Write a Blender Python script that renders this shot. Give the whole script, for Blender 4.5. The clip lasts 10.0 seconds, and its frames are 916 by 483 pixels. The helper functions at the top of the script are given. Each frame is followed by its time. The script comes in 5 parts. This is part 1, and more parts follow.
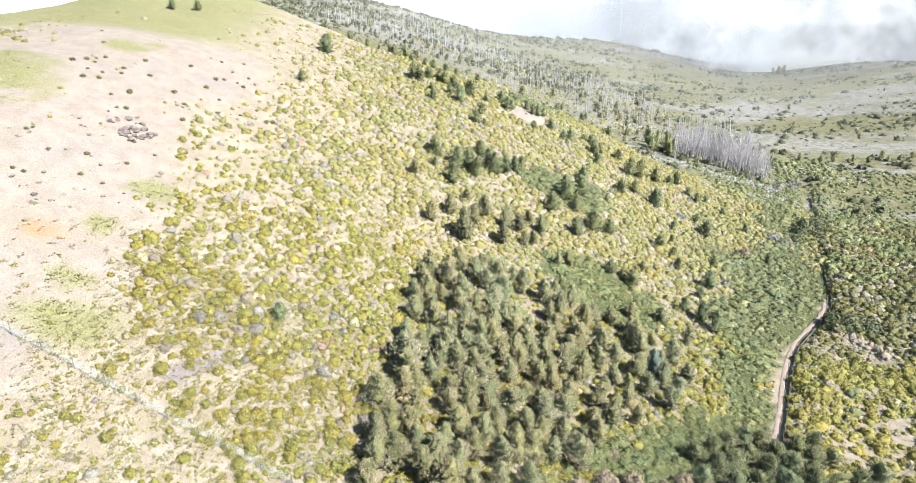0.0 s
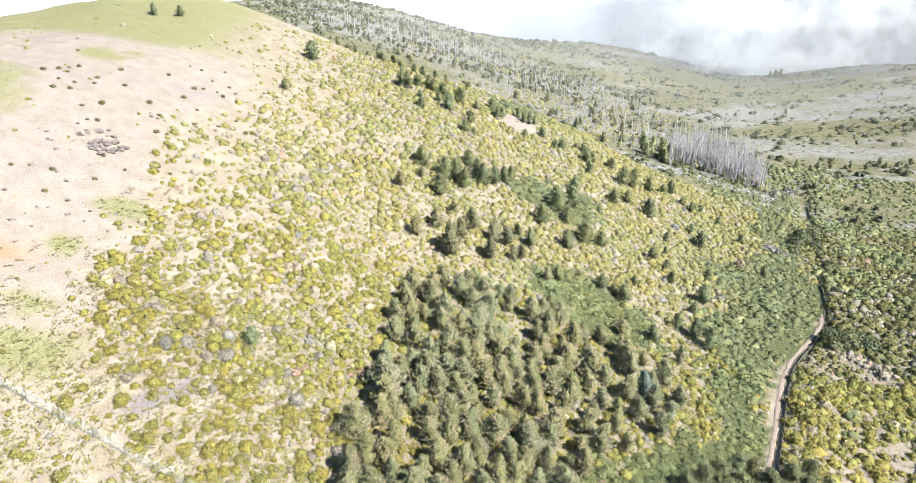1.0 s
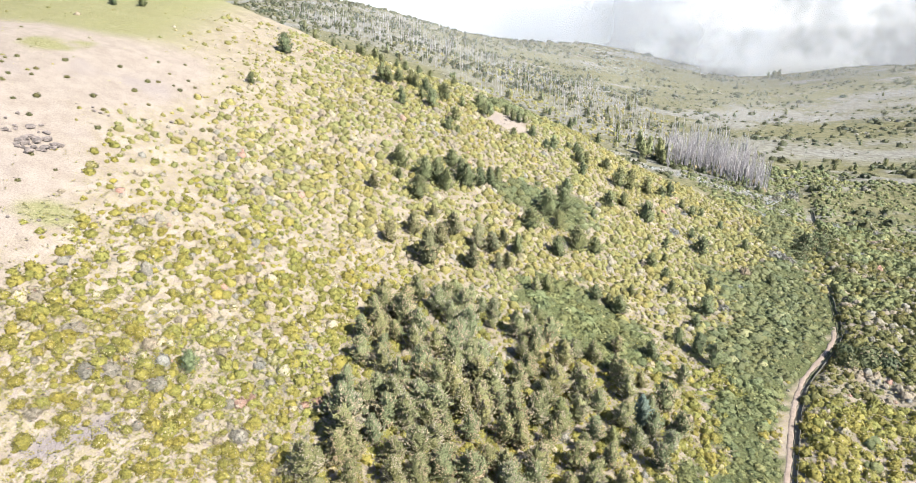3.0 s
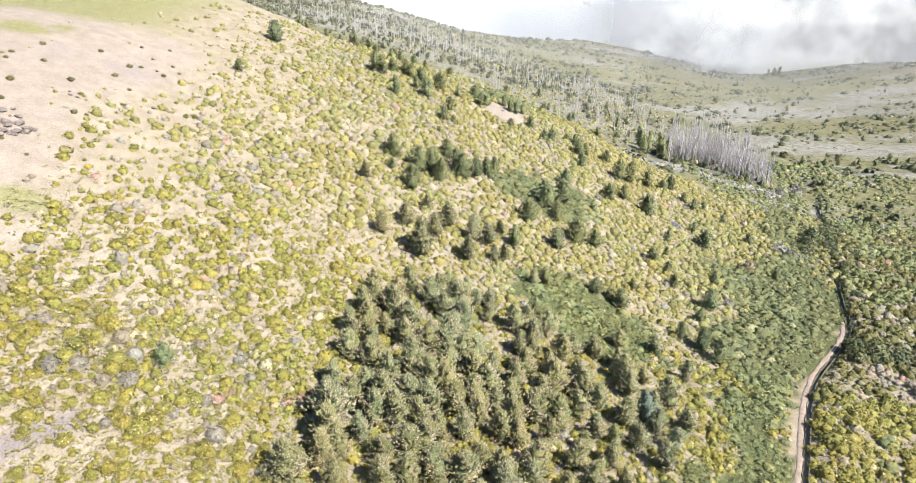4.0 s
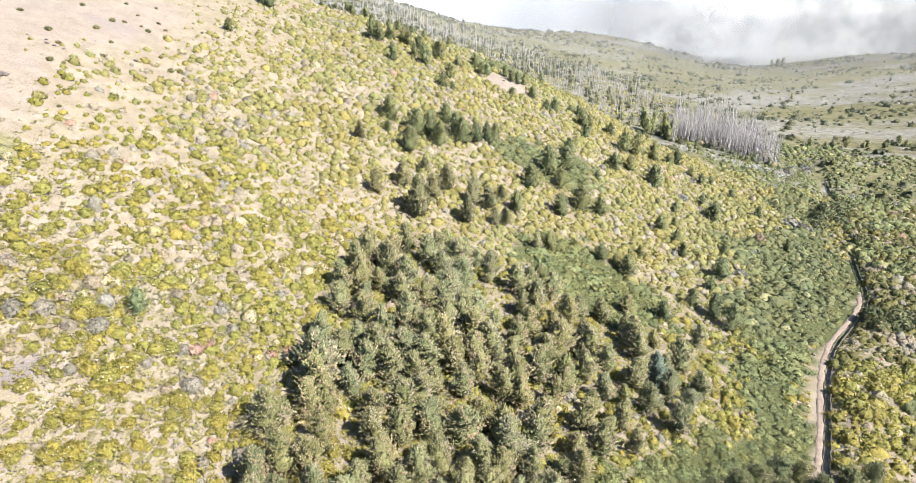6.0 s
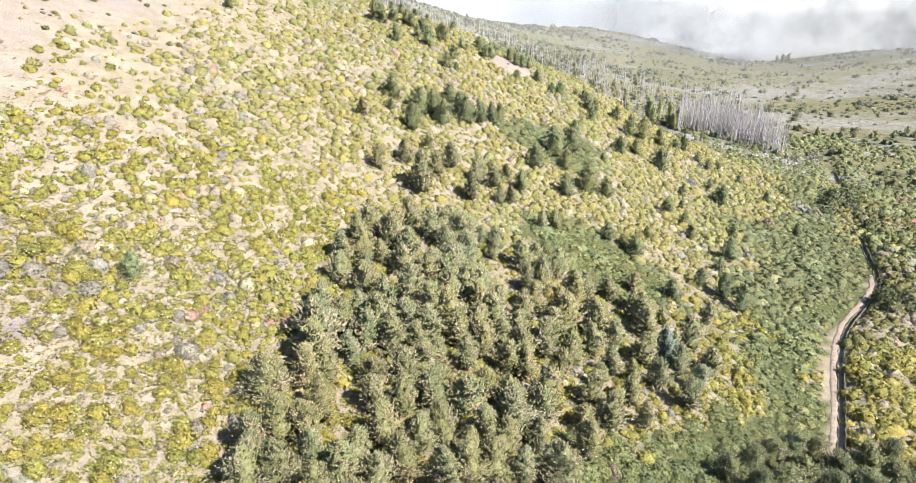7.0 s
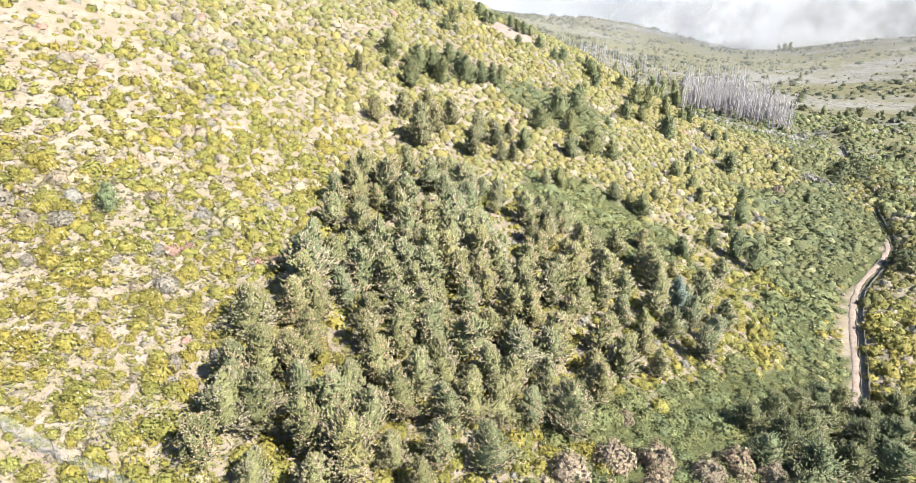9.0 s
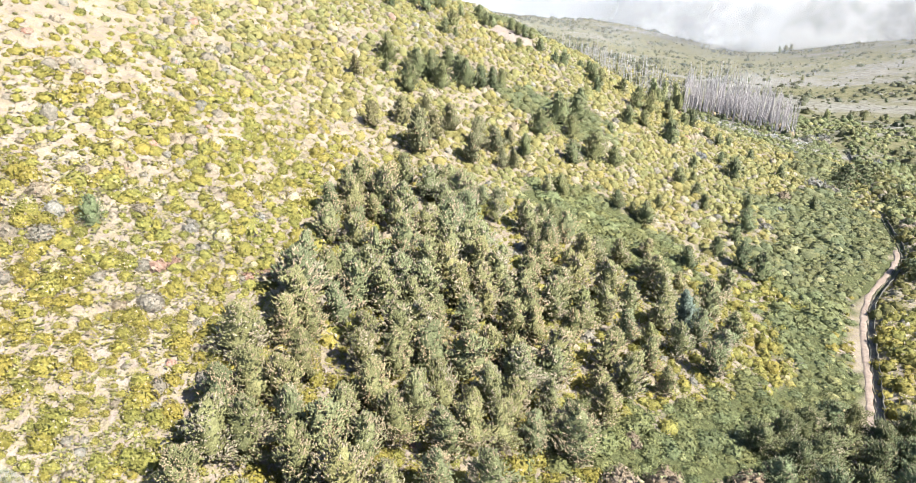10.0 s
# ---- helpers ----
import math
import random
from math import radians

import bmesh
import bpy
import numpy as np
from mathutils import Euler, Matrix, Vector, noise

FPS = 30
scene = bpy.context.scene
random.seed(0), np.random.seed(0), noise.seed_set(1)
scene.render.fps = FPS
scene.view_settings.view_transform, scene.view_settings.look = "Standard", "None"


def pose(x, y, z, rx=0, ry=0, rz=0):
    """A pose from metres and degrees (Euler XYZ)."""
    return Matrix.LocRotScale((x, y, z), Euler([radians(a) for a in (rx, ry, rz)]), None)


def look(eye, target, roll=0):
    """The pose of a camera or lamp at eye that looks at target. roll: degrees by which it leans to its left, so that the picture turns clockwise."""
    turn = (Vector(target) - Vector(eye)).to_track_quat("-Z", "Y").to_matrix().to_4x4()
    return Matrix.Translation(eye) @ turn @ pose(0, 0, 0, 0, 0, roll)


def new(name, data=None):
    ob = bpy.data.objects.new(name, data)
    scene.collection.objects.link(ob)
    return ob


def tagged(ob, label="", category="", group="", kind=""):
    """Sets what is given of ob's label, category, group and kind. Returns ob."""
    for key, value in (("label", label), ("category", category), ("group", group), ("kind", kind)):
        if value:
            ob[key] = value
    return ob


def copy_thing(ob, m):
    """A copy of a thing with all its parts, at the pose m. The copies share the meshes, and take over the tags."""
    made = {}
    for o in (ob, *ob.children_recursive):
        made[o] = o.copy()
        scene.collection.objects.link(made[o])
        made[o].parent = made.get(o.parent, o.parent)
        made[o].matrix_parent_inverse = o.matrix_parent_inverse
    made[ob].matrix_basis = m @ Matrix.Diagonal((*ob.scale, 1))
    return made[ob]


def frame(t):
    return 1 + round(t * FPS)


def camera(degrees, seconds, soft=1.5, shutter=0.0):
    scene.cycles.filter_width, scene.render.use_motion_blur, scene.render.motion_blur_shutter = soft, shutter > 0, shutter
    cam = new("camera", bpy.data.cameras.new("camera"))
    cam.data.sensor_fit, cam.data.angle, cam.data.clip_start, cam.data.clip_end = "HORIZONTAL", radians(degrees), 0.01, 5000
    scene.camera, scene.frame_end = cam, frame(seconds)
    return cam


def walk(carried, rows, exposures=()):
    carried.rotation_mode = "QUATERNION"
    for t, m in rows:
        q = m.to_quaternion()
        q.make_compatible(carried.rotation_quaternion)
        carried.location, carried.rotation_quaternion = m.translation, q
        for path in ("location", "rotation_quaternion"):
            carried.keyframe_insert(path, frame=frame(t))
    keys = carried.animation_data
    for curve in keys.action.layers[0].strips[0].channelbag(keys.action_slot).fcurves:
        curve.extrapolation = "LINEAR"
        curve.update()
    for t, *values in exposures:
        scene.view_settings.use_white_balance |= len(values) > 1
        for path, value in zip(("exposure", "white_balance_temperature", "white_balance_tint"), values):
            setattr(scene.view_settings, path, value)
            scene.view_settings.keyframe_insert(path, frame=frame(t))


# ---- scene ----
cam = camera(68.0, 10.0, soft=0.6)
METRES, EYE, TILT, LEAN, TURN = 35.0, 60.0, -25.0, 0.0, 0.0
ROWS = [
    (0.0, 0.0, 0.0, 0.0, 0.0, 0.0, 0.0),
    (0.5, 0.0267, 0.0424, 0.0259, -0.06, 0.06, -0.02),
    (1.0, 0.0511, 0.0897, 0.0563, -0.16, 0.11, -0.01),
    (1.5, 0.0724, 0.1436, 0.0778, -0.23, 0.06, 0.07),
    (2.0, 0.0916, 0.2095, 0.0828, -0.31, 0.0, 0.1),
    (2.5, 0.1064, 0.2812, 0.0818, -0.38, 0.21, 0.06),
    (4.0, 0.1355, 0.4488, 0.0384, -0.52, 0.45, 0.12),
    (4.5, 0.14, 0.4873, 0.0109, -0.55, 0.51, 0.13),
    (5.0, 0.1418, 0.5184, -0.0231, -0.57, 0.52, 0.15),
    (5.5, 0.1419, 0.5452, -0.059, -0.58, 0.48, 0.18),
    (7.0, 0.1383, 0.6199, -0.1706, -0.25, 0.48, 0.0),
    (7.5, 0.1376, 0.6436, -0.209, -0.28, 0.49, 0.03),
    (8.0, 0.1367, 0.6672, -0.2471, -0.31, 0.48, 0.06),
    (8.5, 0.1355, 0.69, -0.2843, -0.33, 0.42, 0.08),
    (9.0, 0.135, 0.7191, -0.3004, -0.34, 0.29, 0.01),
    (9.5, 0.1358, 0.7455, -0.2931, -0.37, 0.34, -0.04),
    (10.0, 0.1359, 0.7756, -0.2757, -0.37, 0.42, 0.01),
]
walk(cam, [(t, pose(0, 0, EYE, TILT, LEAN, TURN) @ pose(METRES * x, METRES * y, METRES * z, 90 + pitch, roll, yaw)) for t, x, y, z, yaw, pitch, roll in ROWS],
     exposures=((0.0, 2.20, 6050, 8), (2.5, 2.09, 6200, 9), (5.0, 2.07, 6400, 10), (7.5, 2.15, 6350, 10), (10.0, 2.24, 6350, 10)))

# ---------------------------------------------------------------- sky and sun
SUN_DIR = Vector((0.78, -0.43, 0.94)).normalized()      # from the ground to the sun
SUN_ELEV = math.asin(SUN_DIR.z)
SUN_ROT = math.atan2(SUN_DIR.x, SUN_DIR.y)
world = bpy.data.worlds.new("sky")
scene.world = world
world.use_nodes = True
sky = world.node_tree.nodes.new("ShaderNodeTexSky")
sky.sky_type, sky.sun_disc = "NISHITA", False
sky.sun_elevation, sky.sun_rotation, sky.altitude = SUN_ELEV, SUN_ROT, 1200.0
world.node_tree.nodes["Background"].inputs["Strength"].default_value = 0.085
world.node_tree.links.new(sky.outputs["Color"], world.node_tree.nodes["Background"].inputs["Color"])
sun_lamp = bpy.data.lights.new("sun", "SUN")
sun_lamp.energy, sun_lamp.angle, sun_lamp.color = 5.0, radians(0.53), (1.0, 0.95, 0.86)
sun = new("sun", sun_lamp)
sun.matrix_world = look(SUN_DIR * 500, (0, 0, 0))

# ---------------------------------------------------------------- noise and helpers
RNG = np.random.default_rng(7)
TABLE = RNG.random((256, 256))


def vnoise(x, y, size):
    """Smooth value noise, 0 to 1, with features of that many metres."""
    x, y = np.asarray(x, float) / size + 91.3, np.asarray(y, float) / size + 57.7
    i, j = np.floor(x).astype(int), np.floor(y).astype(int)
    u, v = x - i, y - j
    u, v = u * u * (3 - 2 * u), v * v * (3 - 2 * v)
    a, b = TABLE[i % 256, j % 256], TABLE[(i + 1) % 256, j % 256]
    c, d = TABLE[i % 256, (j + 1) % 256], TABLE[(i + 1) % 256, (j + 1) % 256]
    return (a * (1 - u) + b * u) * (1 - v) + (c * (1 - u) + d * u) * v


def fbm(x, y, size):
    return 0.5 * vnoise(x, y, size) + 0.3 * vnoise(x, y, size / 2.1) + 0.2 * vnoise(x, y, size / 4.3)


def ramp01(v, a, b):
    s = np.clip((v - a) / (b - a), 0, 1)
    return s * s * (3 - 2 * s)


def inside(poly, x, y):
    x, y = np.asarray(x, float), np.asarray(y, float)
    got = np.zeros(x.shape, bool)
    for (ax, ay), (bx, by) in zip(poly, poly[1:] + poly[:1]):
        cross = (ay > y) != (by > y)
        got ^= cross & (x < (bx - ax) * (y - ay) / (by - ay + 1e-9) + ax)
    return got


def ragged(poly, x, y, amount=5.0, size=7.0):
    """Like inside, with an uneven edge."""
    return inside(poly, x + amount * (fbm(x, y, size) - 0.5) * 2, y + amount * (fbm(x + 300, y, size) - 0.5) * 2)


def along(line, x, y):
    """Distance to a polyline, side (positive to its right) and the share of the way."""
    x, y = np.asarray(x, float), np.asarray(y, float)
    best, side = np.full(x.shape, 1e9), np.zeros(x.shape)
    for (ax, ay), (bx, by) in zip(line, line[1:]):
        dx, dy = bx - ax, by - ay
        s = np.clip(((x - ax) * dx + (y - ay) * dy) / (dx * dx + dy * dy), 0, 1)
        ex, ey = x - ax - s * dx, y - ay - s * dy
        d = np.hypot(ex, ey)
        side = np.where(d < best, np.sign(dy * ex - dx * ey), side)
        best = np.minimum(best, d)
    return best, side


# ---------------------------------------------------------------- lie of the land
# hill, spur and near valley, then the side valley and far slopes: centre, radius and height of each swelling or hollow
LAND = [(-70, 120, 45, 41.4), (0, 160, 28, 5.7), (-60, 60, 28, 9.2), (240, 140, 80, 12.9), (-80, 100, 28, -3.4), (-160, 60, 45, 8.0),
        (20, 140, 28, 12.3), (-60, 180, 28, 14.1), (-80, 0, 28, 13.2), (-70, -60, 45, -6.7), (40, 120, 28, -4.4), (100, 80, 28, 7.8),
        (-80, 120, 28, -8.5), (-160, 90, 45, 17.2), (0, 60, 28, 1.3), (60, 40, 28, -2.5)]
# the crest behind the slope
LAND += [(-52, 168, 10, 1.3), (-38, 163, 9, 1.5), (-26, 160, 9, 1.4), (-14, 157.5, 9, 1.3), (-2, 156.5, 9, 1.35), (10, 155.5, 9, 1.3), (22, 156, 9, 1.4), (34, 158, 9, 1.8), (46, 163, 9, 0.7)]
FAR_LAND = [(-110, 340, 80, 11.9), (290, 390, 80, 15.0), (-110, 490, 80, 20.5), (-60, 290, 80, 15.3), (190, 390, 80, -7.4), (290, 290, 80, 9.8),
            (90, 440, 80, 5.7), (-50, 470, 45, 6.0), (22, 440, 28, 1.3), (72, 490, 35, 2.1), (125, 500, 40, 7.7), (190, 480, 50, -5.9),
            (270, 460, 50, 4.3), (230, 600, 90, -2.5), (40, 330, 45, -1.6), (150, 340, 45, -1.6), (20, 560, 60, -2.6)]
PATH = [(26, 42), (33, 54.5), (37.5, 63.1), (41, 69.5), (44.3, 76), (46.4, 79.8), (50, 85.2), (56.2, 91.7), (60, 96), (62.2, 100.2),
        (65.5, 108.5), (70, 118), (74.5, 128), (79, 138), (83.3, 148.3), (88.9, 161.3), (97, 180)]


def land(x, y):
    x, y = np.asarray(x, float), np.asarray(y, float)
    z = 11.89 - 29.5 * np.tanh(x / 400) - 38.3 * np.tanh(y / 500) - 90 * ramp01(y, 500, 900)
    for a, b, s, h in LAND + FAR_LAND:
        z = z + h * np.exp(-((x - a) ** 2 + (y - b) ** 2) / (2 * s * s))
    return z


def ground(x, y):
    """The ground's height, with its small unevenness and the shelf that the path runs on."""
    z = land(x, y) + 1.1 * (fbm(x, y, 9.0) - 0.5) + 0.12 * (vnoise(x, y, 2.4) - 0.5)
    d, side = along(PATH, x, y)
    flat = 1 - ramp01(d, 1.3, 3.0)
    bank = np.where(side > 0, 0.55, 0.0) * ramp01(d, 1.0, 1.9) * (1 - ramp01(d, 4, 9))
    return z * (1 - flat) + (land(x, y) - 0.25) * flat + bank


BARE = [(-68, 105), (-68, 114), (-64, 117), (-58.6, 124), (-51.4, 121), (-46, 122), (-39.4, 122.4), (-35, 120.5), (-32, 117), (-32, 106.6), (-33.7, 101.4), (-35.9, 95), (-36.7, 89), (-34.5, 82.4), (-33.9, 77), (-33.8, 73), (-34.4, 69.3), (-34.9, 62.8), (-35.1, 57.6), (-38, 44), (-80, 40), (-95, 80)]
MAT = [(-68, 96), (-58.6, 96), (-54.8, 95.5), (-52, 90), (-50.7, 83), (-51.3, 79.5), (-54, 78.5), (-68, 82)]
GREEN_A = [(14, 96), (23, 99.5), (28, 96.5), (31, 91), (28, 81), (23, 80), (17.5, 85), (14.5, 91)]
GREEN_B = [(46, 116), (60, 121), (72, 130), (80, 150), (90, 172), (76, 158), (66, 136), (72, 123.5), (62.5, 101), (56, 92), (45, 78), (37, 63), (28, 46), (20, 56), (29, 68), (38.5, 79), (43, 95), (47, 106)]
GREEN_C = [(14, 58.5), (19, 58.5), (23, 56), (24, 46), (11, 44), (9, 50)]
GREEN_E = [(7, 149), (12, 152.5), (18, 153.5), (25, 153), (22, 149), (14, 147)]
GREEN_D = [(10, 118), (15, 120.5), (27, 122.5), (28, 116), (22, 113), (13, 113)]
DRIFT = [(101, 285), (120, 318), (149, 353), (190, 351), (218, 364), (250, 362), (212, 297), (173, 301), (144, 296), (108, 262)]
DRIFT_LOW = [(96, 243), (130, 250), (176, 255), (165, 228), (151, 213), (101, 211)]
DRIFT_NEAR = [(96, 185), (105, 179), (121, 186), (140, 190), (128, 195), (105, 191)]
SOIL_PATCH = [(40, 71), (44, 69.5), (49, 72), (56, 70), (62, 64), (56, 56), (44, 52), (40, 60)]
CREST_LINE = [(47, 203), (51.4, 198), (55.3, 188.3), (66.4, 183.8), (71.5, 176.5), (79.1, 173.3), (83, 168), (80, 159)]
FAR_STAND = [(-75, 340), (-30, 300), (12, 262), (38, 236), (56, 206), (64, 200), (80, 225), (88, 300), (75, 335), (48, 345), (20, 385), (-20, 415), (-62, 400)]
SCAR = [(12, 144), (18.5, 146.5), (19, 140), (15, 137), (11, 139)]
GREY = [(-27.5, 50.5), (-22.5, 55.5), (-21.3, 54.5), (-26, 49.5)]
GROVE = [(-8.5, 44), (-3.5, 42), (7.5, 48), (12.5, 52.5), (16, 59), (21, 60.5), (25, 63), (30.5, 75), (26, 80), (17, 83), (10, 84), (3, 85), (-3, 81), (-5.5, 74), (-5, 66), (-6.5, 58), (-9, 50)]


def soft(poly, x, y, wide):
    """Share of ground within a patch whose edge frays over that many metres."""
    return sum(ragged(poly, x, y, wide * k, 6.0 + 2 * k).astype(float) for k in (0.3, 0.7, 1.1, 1.5)) / 4


def cover(x, y):
    """Shares of what grows where: bare ground, green scrub, far grey brush."""
    bare = np.maximum(np.maximum(soft(BARE, x, y, 9), soft(SCAR, x, y, 2)), 0.4 * soft(SOIL_PATCH, x, y, 7))
    jx, jy = x + 4.5 * (vnoise(x, y, 1.3) - 0.5), y + 4.5 * (vnoise(x + 77, y, 1.3) - 0.5)
    green = ragged(GREEN_A, jx, jy, 3.5, 6) | ragged(GREEN_B, jx, jy, 4.5, 8) | ragged(GREEN_C, jx, jy, 2, 5) | ragged(GREEN_D, jx, jy, 2, 5) | ragged(GREEN_E, jx, jy, 2, 5)
    far = ramp01(y + 0.55 * x + 14 * (fbm(x, y, 30) - 0.5), 193, 207)
    heathy = (np.hypot((jx - 9.2) / 3.6, (jy - 49.6) / 2.3) < 1) | (np.hypot((jx - 22.3) / 3.2, (jy - 62.6) / 2.6) < 1)
    return bare, green & (bare < 0.5) & ~heathy, far


def drifts(x, y):
    """Share of pale burnt ground in broken bands on the far valley floor."""
    bands = np.maximum(0.55 * soft(FAR_STAND, x, y, 14), soft(DRIFT, x, y, 14))
    bands = np.maximum(bands, np.maximum(0.8 * soft(DRIFT_LOW, x, y, 12), soft(DRIFT_NEAR, x, y, 5)))
    strip = 0.9 * (1 - ramp01(along(CREST_LINE, x, y)[0], 1.2, 3.2))
    return np.maximum(strip, bands * (0.35 + 0.65 * ramp01(fbm(x * 0.7, y * 1.6, 14), 0.36, 0.52)))


def opened(x, y):
    """Share of open ground at the foot of the slope, where only single bushes stand."""
    edge = -23 + 0.95 * (51 - y)
    return ramp01(edge - x + 9 * (fbm(x, y, 9) - 0.5), -4, 6) * (1 - ramp01(y, 57, 70))


def grassy(x, y):
    """Where a low bright mat grows: behind the hilltop and in a few patches on the open ground."""
    mat = ramp01(y - 0.1 * x + 8 * (fbm(x, y, 12) - 0.5), 120, 128) * (1 - ramp01(x, -46, -34)) * (y < 175)
    mat = np.maximum(mat, soft(MAT, x, y, 4) * ramp01(fbm(x + 9, y, 4.0), 0.32, 0.46))
    for cx, cy, rx, ry in ((-35.5, 52.3, 4.2, 3.0), (-51.3, 107.8, 3.2, 2.6), (-47.8, 111.4, 1.9, 1.3), (-37.2, 65.2, 1.9, 2.0), (-35, 73, 2.4, 2.0), (-37, 57, 2.0, 1.6)):
        mat = np.maximum(mat, 1 - ramp01(np.hypot((x - cx) / rx, (y - cy) / ry) + 0.9 * (fbm(x, y, 3.0) - 0.5), 0.7, 1.15))
    return mat


# ---------------------------------------------------------------- materials
def shader(name):
    m = bpy.data.materials.new(name)
    m.use_nodes = True
    return m, m.node_tree.nodes, m.node_tree.links, m.node_tree.nodes["Principled BSDF"]


def mixed(n, l, kind, fac, a, b):
    k = n.new("ShaderNodeMix")
    k.data_type, k.blend_type = "RGBA", kind
    for slot, v in ((0, fac), (6, a), (7, b)):
        if isinstance(v, (int, float)):
            k.inputs[slot].default_value = v
        elif isinstance(v, tuple):
            k.inputs[slot].default_value = (*v, 1)
        else:
            l.new(v, k.inputs[slot])
    return k.outputs[2]


def stretched(n, l, v, a, b, lo=0.0, hi=1.0):
    k = n.new("ShaderNodeMapRange")
    k.interpolation_type = "SMOOTHSTEP"
    for slot, value in zip((1, 2, 3, 4), (a, b, lo, hi)):
        k.inputs[slot].default_value = value
    l.new(v, k.inputs[0])
    return k.outputs[0]


def grain(n, l, scale, detail=4.0, rough=0.6, coords=None):
    k = n.new("ShaderNodeTexNoise")
    k.inputs["Scale"].default_value, k.inputs["Detail"].default_value, k.inputs["Roughness"].default_value = scale, detail, rough
    if coords is None:
        geo = n.new("ShaderNodeNewGeometry")
        coords = geo.outputs["Position"]
    l.new(coords, k.inputs["Vector"])
    return k.outputs["Fac"]


def attribute(n, name):
    k = n.new("ShaderNodeAttribute")
    k.attribute_name = name
    return k.outputs["Fac"]


def foliage(name, dark, light, dry, dry_share, through_light=0.25):
    """Leaves or needles: colour changes from plant to plant, from spray to spray, with some dry ones."""
    m, n, l, p = shader(name)
    geo, info = n.new("ShaderNodeNewGeometry"), n.new("ShaderNodeObjectInfo")
    plant = n.new("ShaderNodeMath")
    plant.operation = "ADD"
    l.new(attribute(n, "tone"), plant.inputs[0])
    l.new(info.outputs["Random"], plant.inputs[1])
    wrap = n.new("ShaderNodeMath")
    wrap.operation = "FRACT"
    l.new(plant.outputs[0], wrap.inputs[0])
    both = n.new("ShaderNodeMath")
    both.operation = "MULTIPLY_ADD"
    l.new(geo.outputs["Random Per Island"], both.inputs[0])
    both.inputs[1].default_value = 0.30
    half = n.new("ShaderNodeMath")
    half.operation = "MULTIPLY"
    l.new(wrap.outputs[0], half.inputs[0])
    half.inputs[1].default_value = 0.55
    l.new(half.outputs[0], both.inputs[2])
    col = mixed(n, l, "MIX", both.outputs[0], dark, light)
    hue = n.new("ShaderNodeMath")
    hue.operation = "MULTIPLY"
    l.new(wrap.outputs[0], hue.inputs[0])
    hue.inputs[1].default_value = 7.31
    turn = n.new("ShaderNodeMath")
    turn.operation = "FRACT"
    l.new(hue.outputs[0], turn.inputs[0])
    col = mixed(n, l, "MULTIPLY", 1.0, col, mixed(n, l, "MIX", turn.outputs[0], (0.93, 1.01, 1.08), (1.07, 1.0, 0.88)))
    withered = stretched(n, l, geo.outputs["Random Per Island"], 1 - dry_share - 0.02, 1 - dry_share + 0.02)
    col = mixed(n, l, "MIX", withered, col, dry)
    col = mixed(n, l, "MULTIPLY", stretched(n, l, grain(n, l, 0.06, 3.0), 0.42, 0.6), col, (0.95, 1.0, 1.06))
    leafy = stretched(n, l, grain(n, l, 6.5, 4.0, 0.75), 0.38, 0.62)
    col = mixed(n, l, "MULTIPLY", 1.0, col, mixed(n, l, "MIX", leafy, (0.68, 0.68, 0.64), (1.18, 1.18, 1.15)))
    bump = n.new("ShaderNodeBump")
    bump.inputs["Strength"].default_value, bump.inputs["Distance"].default_value = 0.6, 0.05
    l.new(leafy, bump.inputs["Height"])
    l.new(bump.outputs[0], p.inputs["Normal"])
    l.new(col, p.inputs["Base Color"])
    p.inputs["Roughness"].default_value, p.inputs["Specular IOR Level"].default_value = 0.6, 0.25
    glow = n.new("ShaderNodeBsdfTranslucent")
    l.new(col, glow.inputs["Color"])
    mix = n.new("ShaderNodeMixShader")
    mix.inputs[0].default_value = through_light
    l.new(p.outputs[0], mix.inputs[1])
    l.new(glow.outputs[0], mix.inputs[2])
    l.new(mix.outputs[0], n["Material Output"].inputs["Surface"])
    return m


def bark(name, dark, light, rough=0.85):
    m, n, l, p = shader(name)
    info = n.new("ShaderNodeObjectInfo")
    col = mixed(n, l, "MIX", stretched(n, l, grain(n, l, 5.0, 5.0), 0.3, 0.7), dark, light)
    col = mixed(n, l, "MULTIPLY", 0.6, col, mixed(n, l, "MIX", info.outputs["Random"], (0.7, 0.7, 0.72), (1.15, 1.12, 1.1)))
    l.new(col, p.inputs["Base Color"])
    p.inputs["Roughness"].default_value = rough
    bump = n.new("ShaderNodeBump")
    bump.inputs["Strength"].default_value, bump.inputs["Distance"].default_value = 0.5, 0.05
    l.new(grain(n, l, 9.0, 4.0), bump.inputs["Height"])
    l.new(bump.outputs[0], p.inputs["Normal"])
    return m


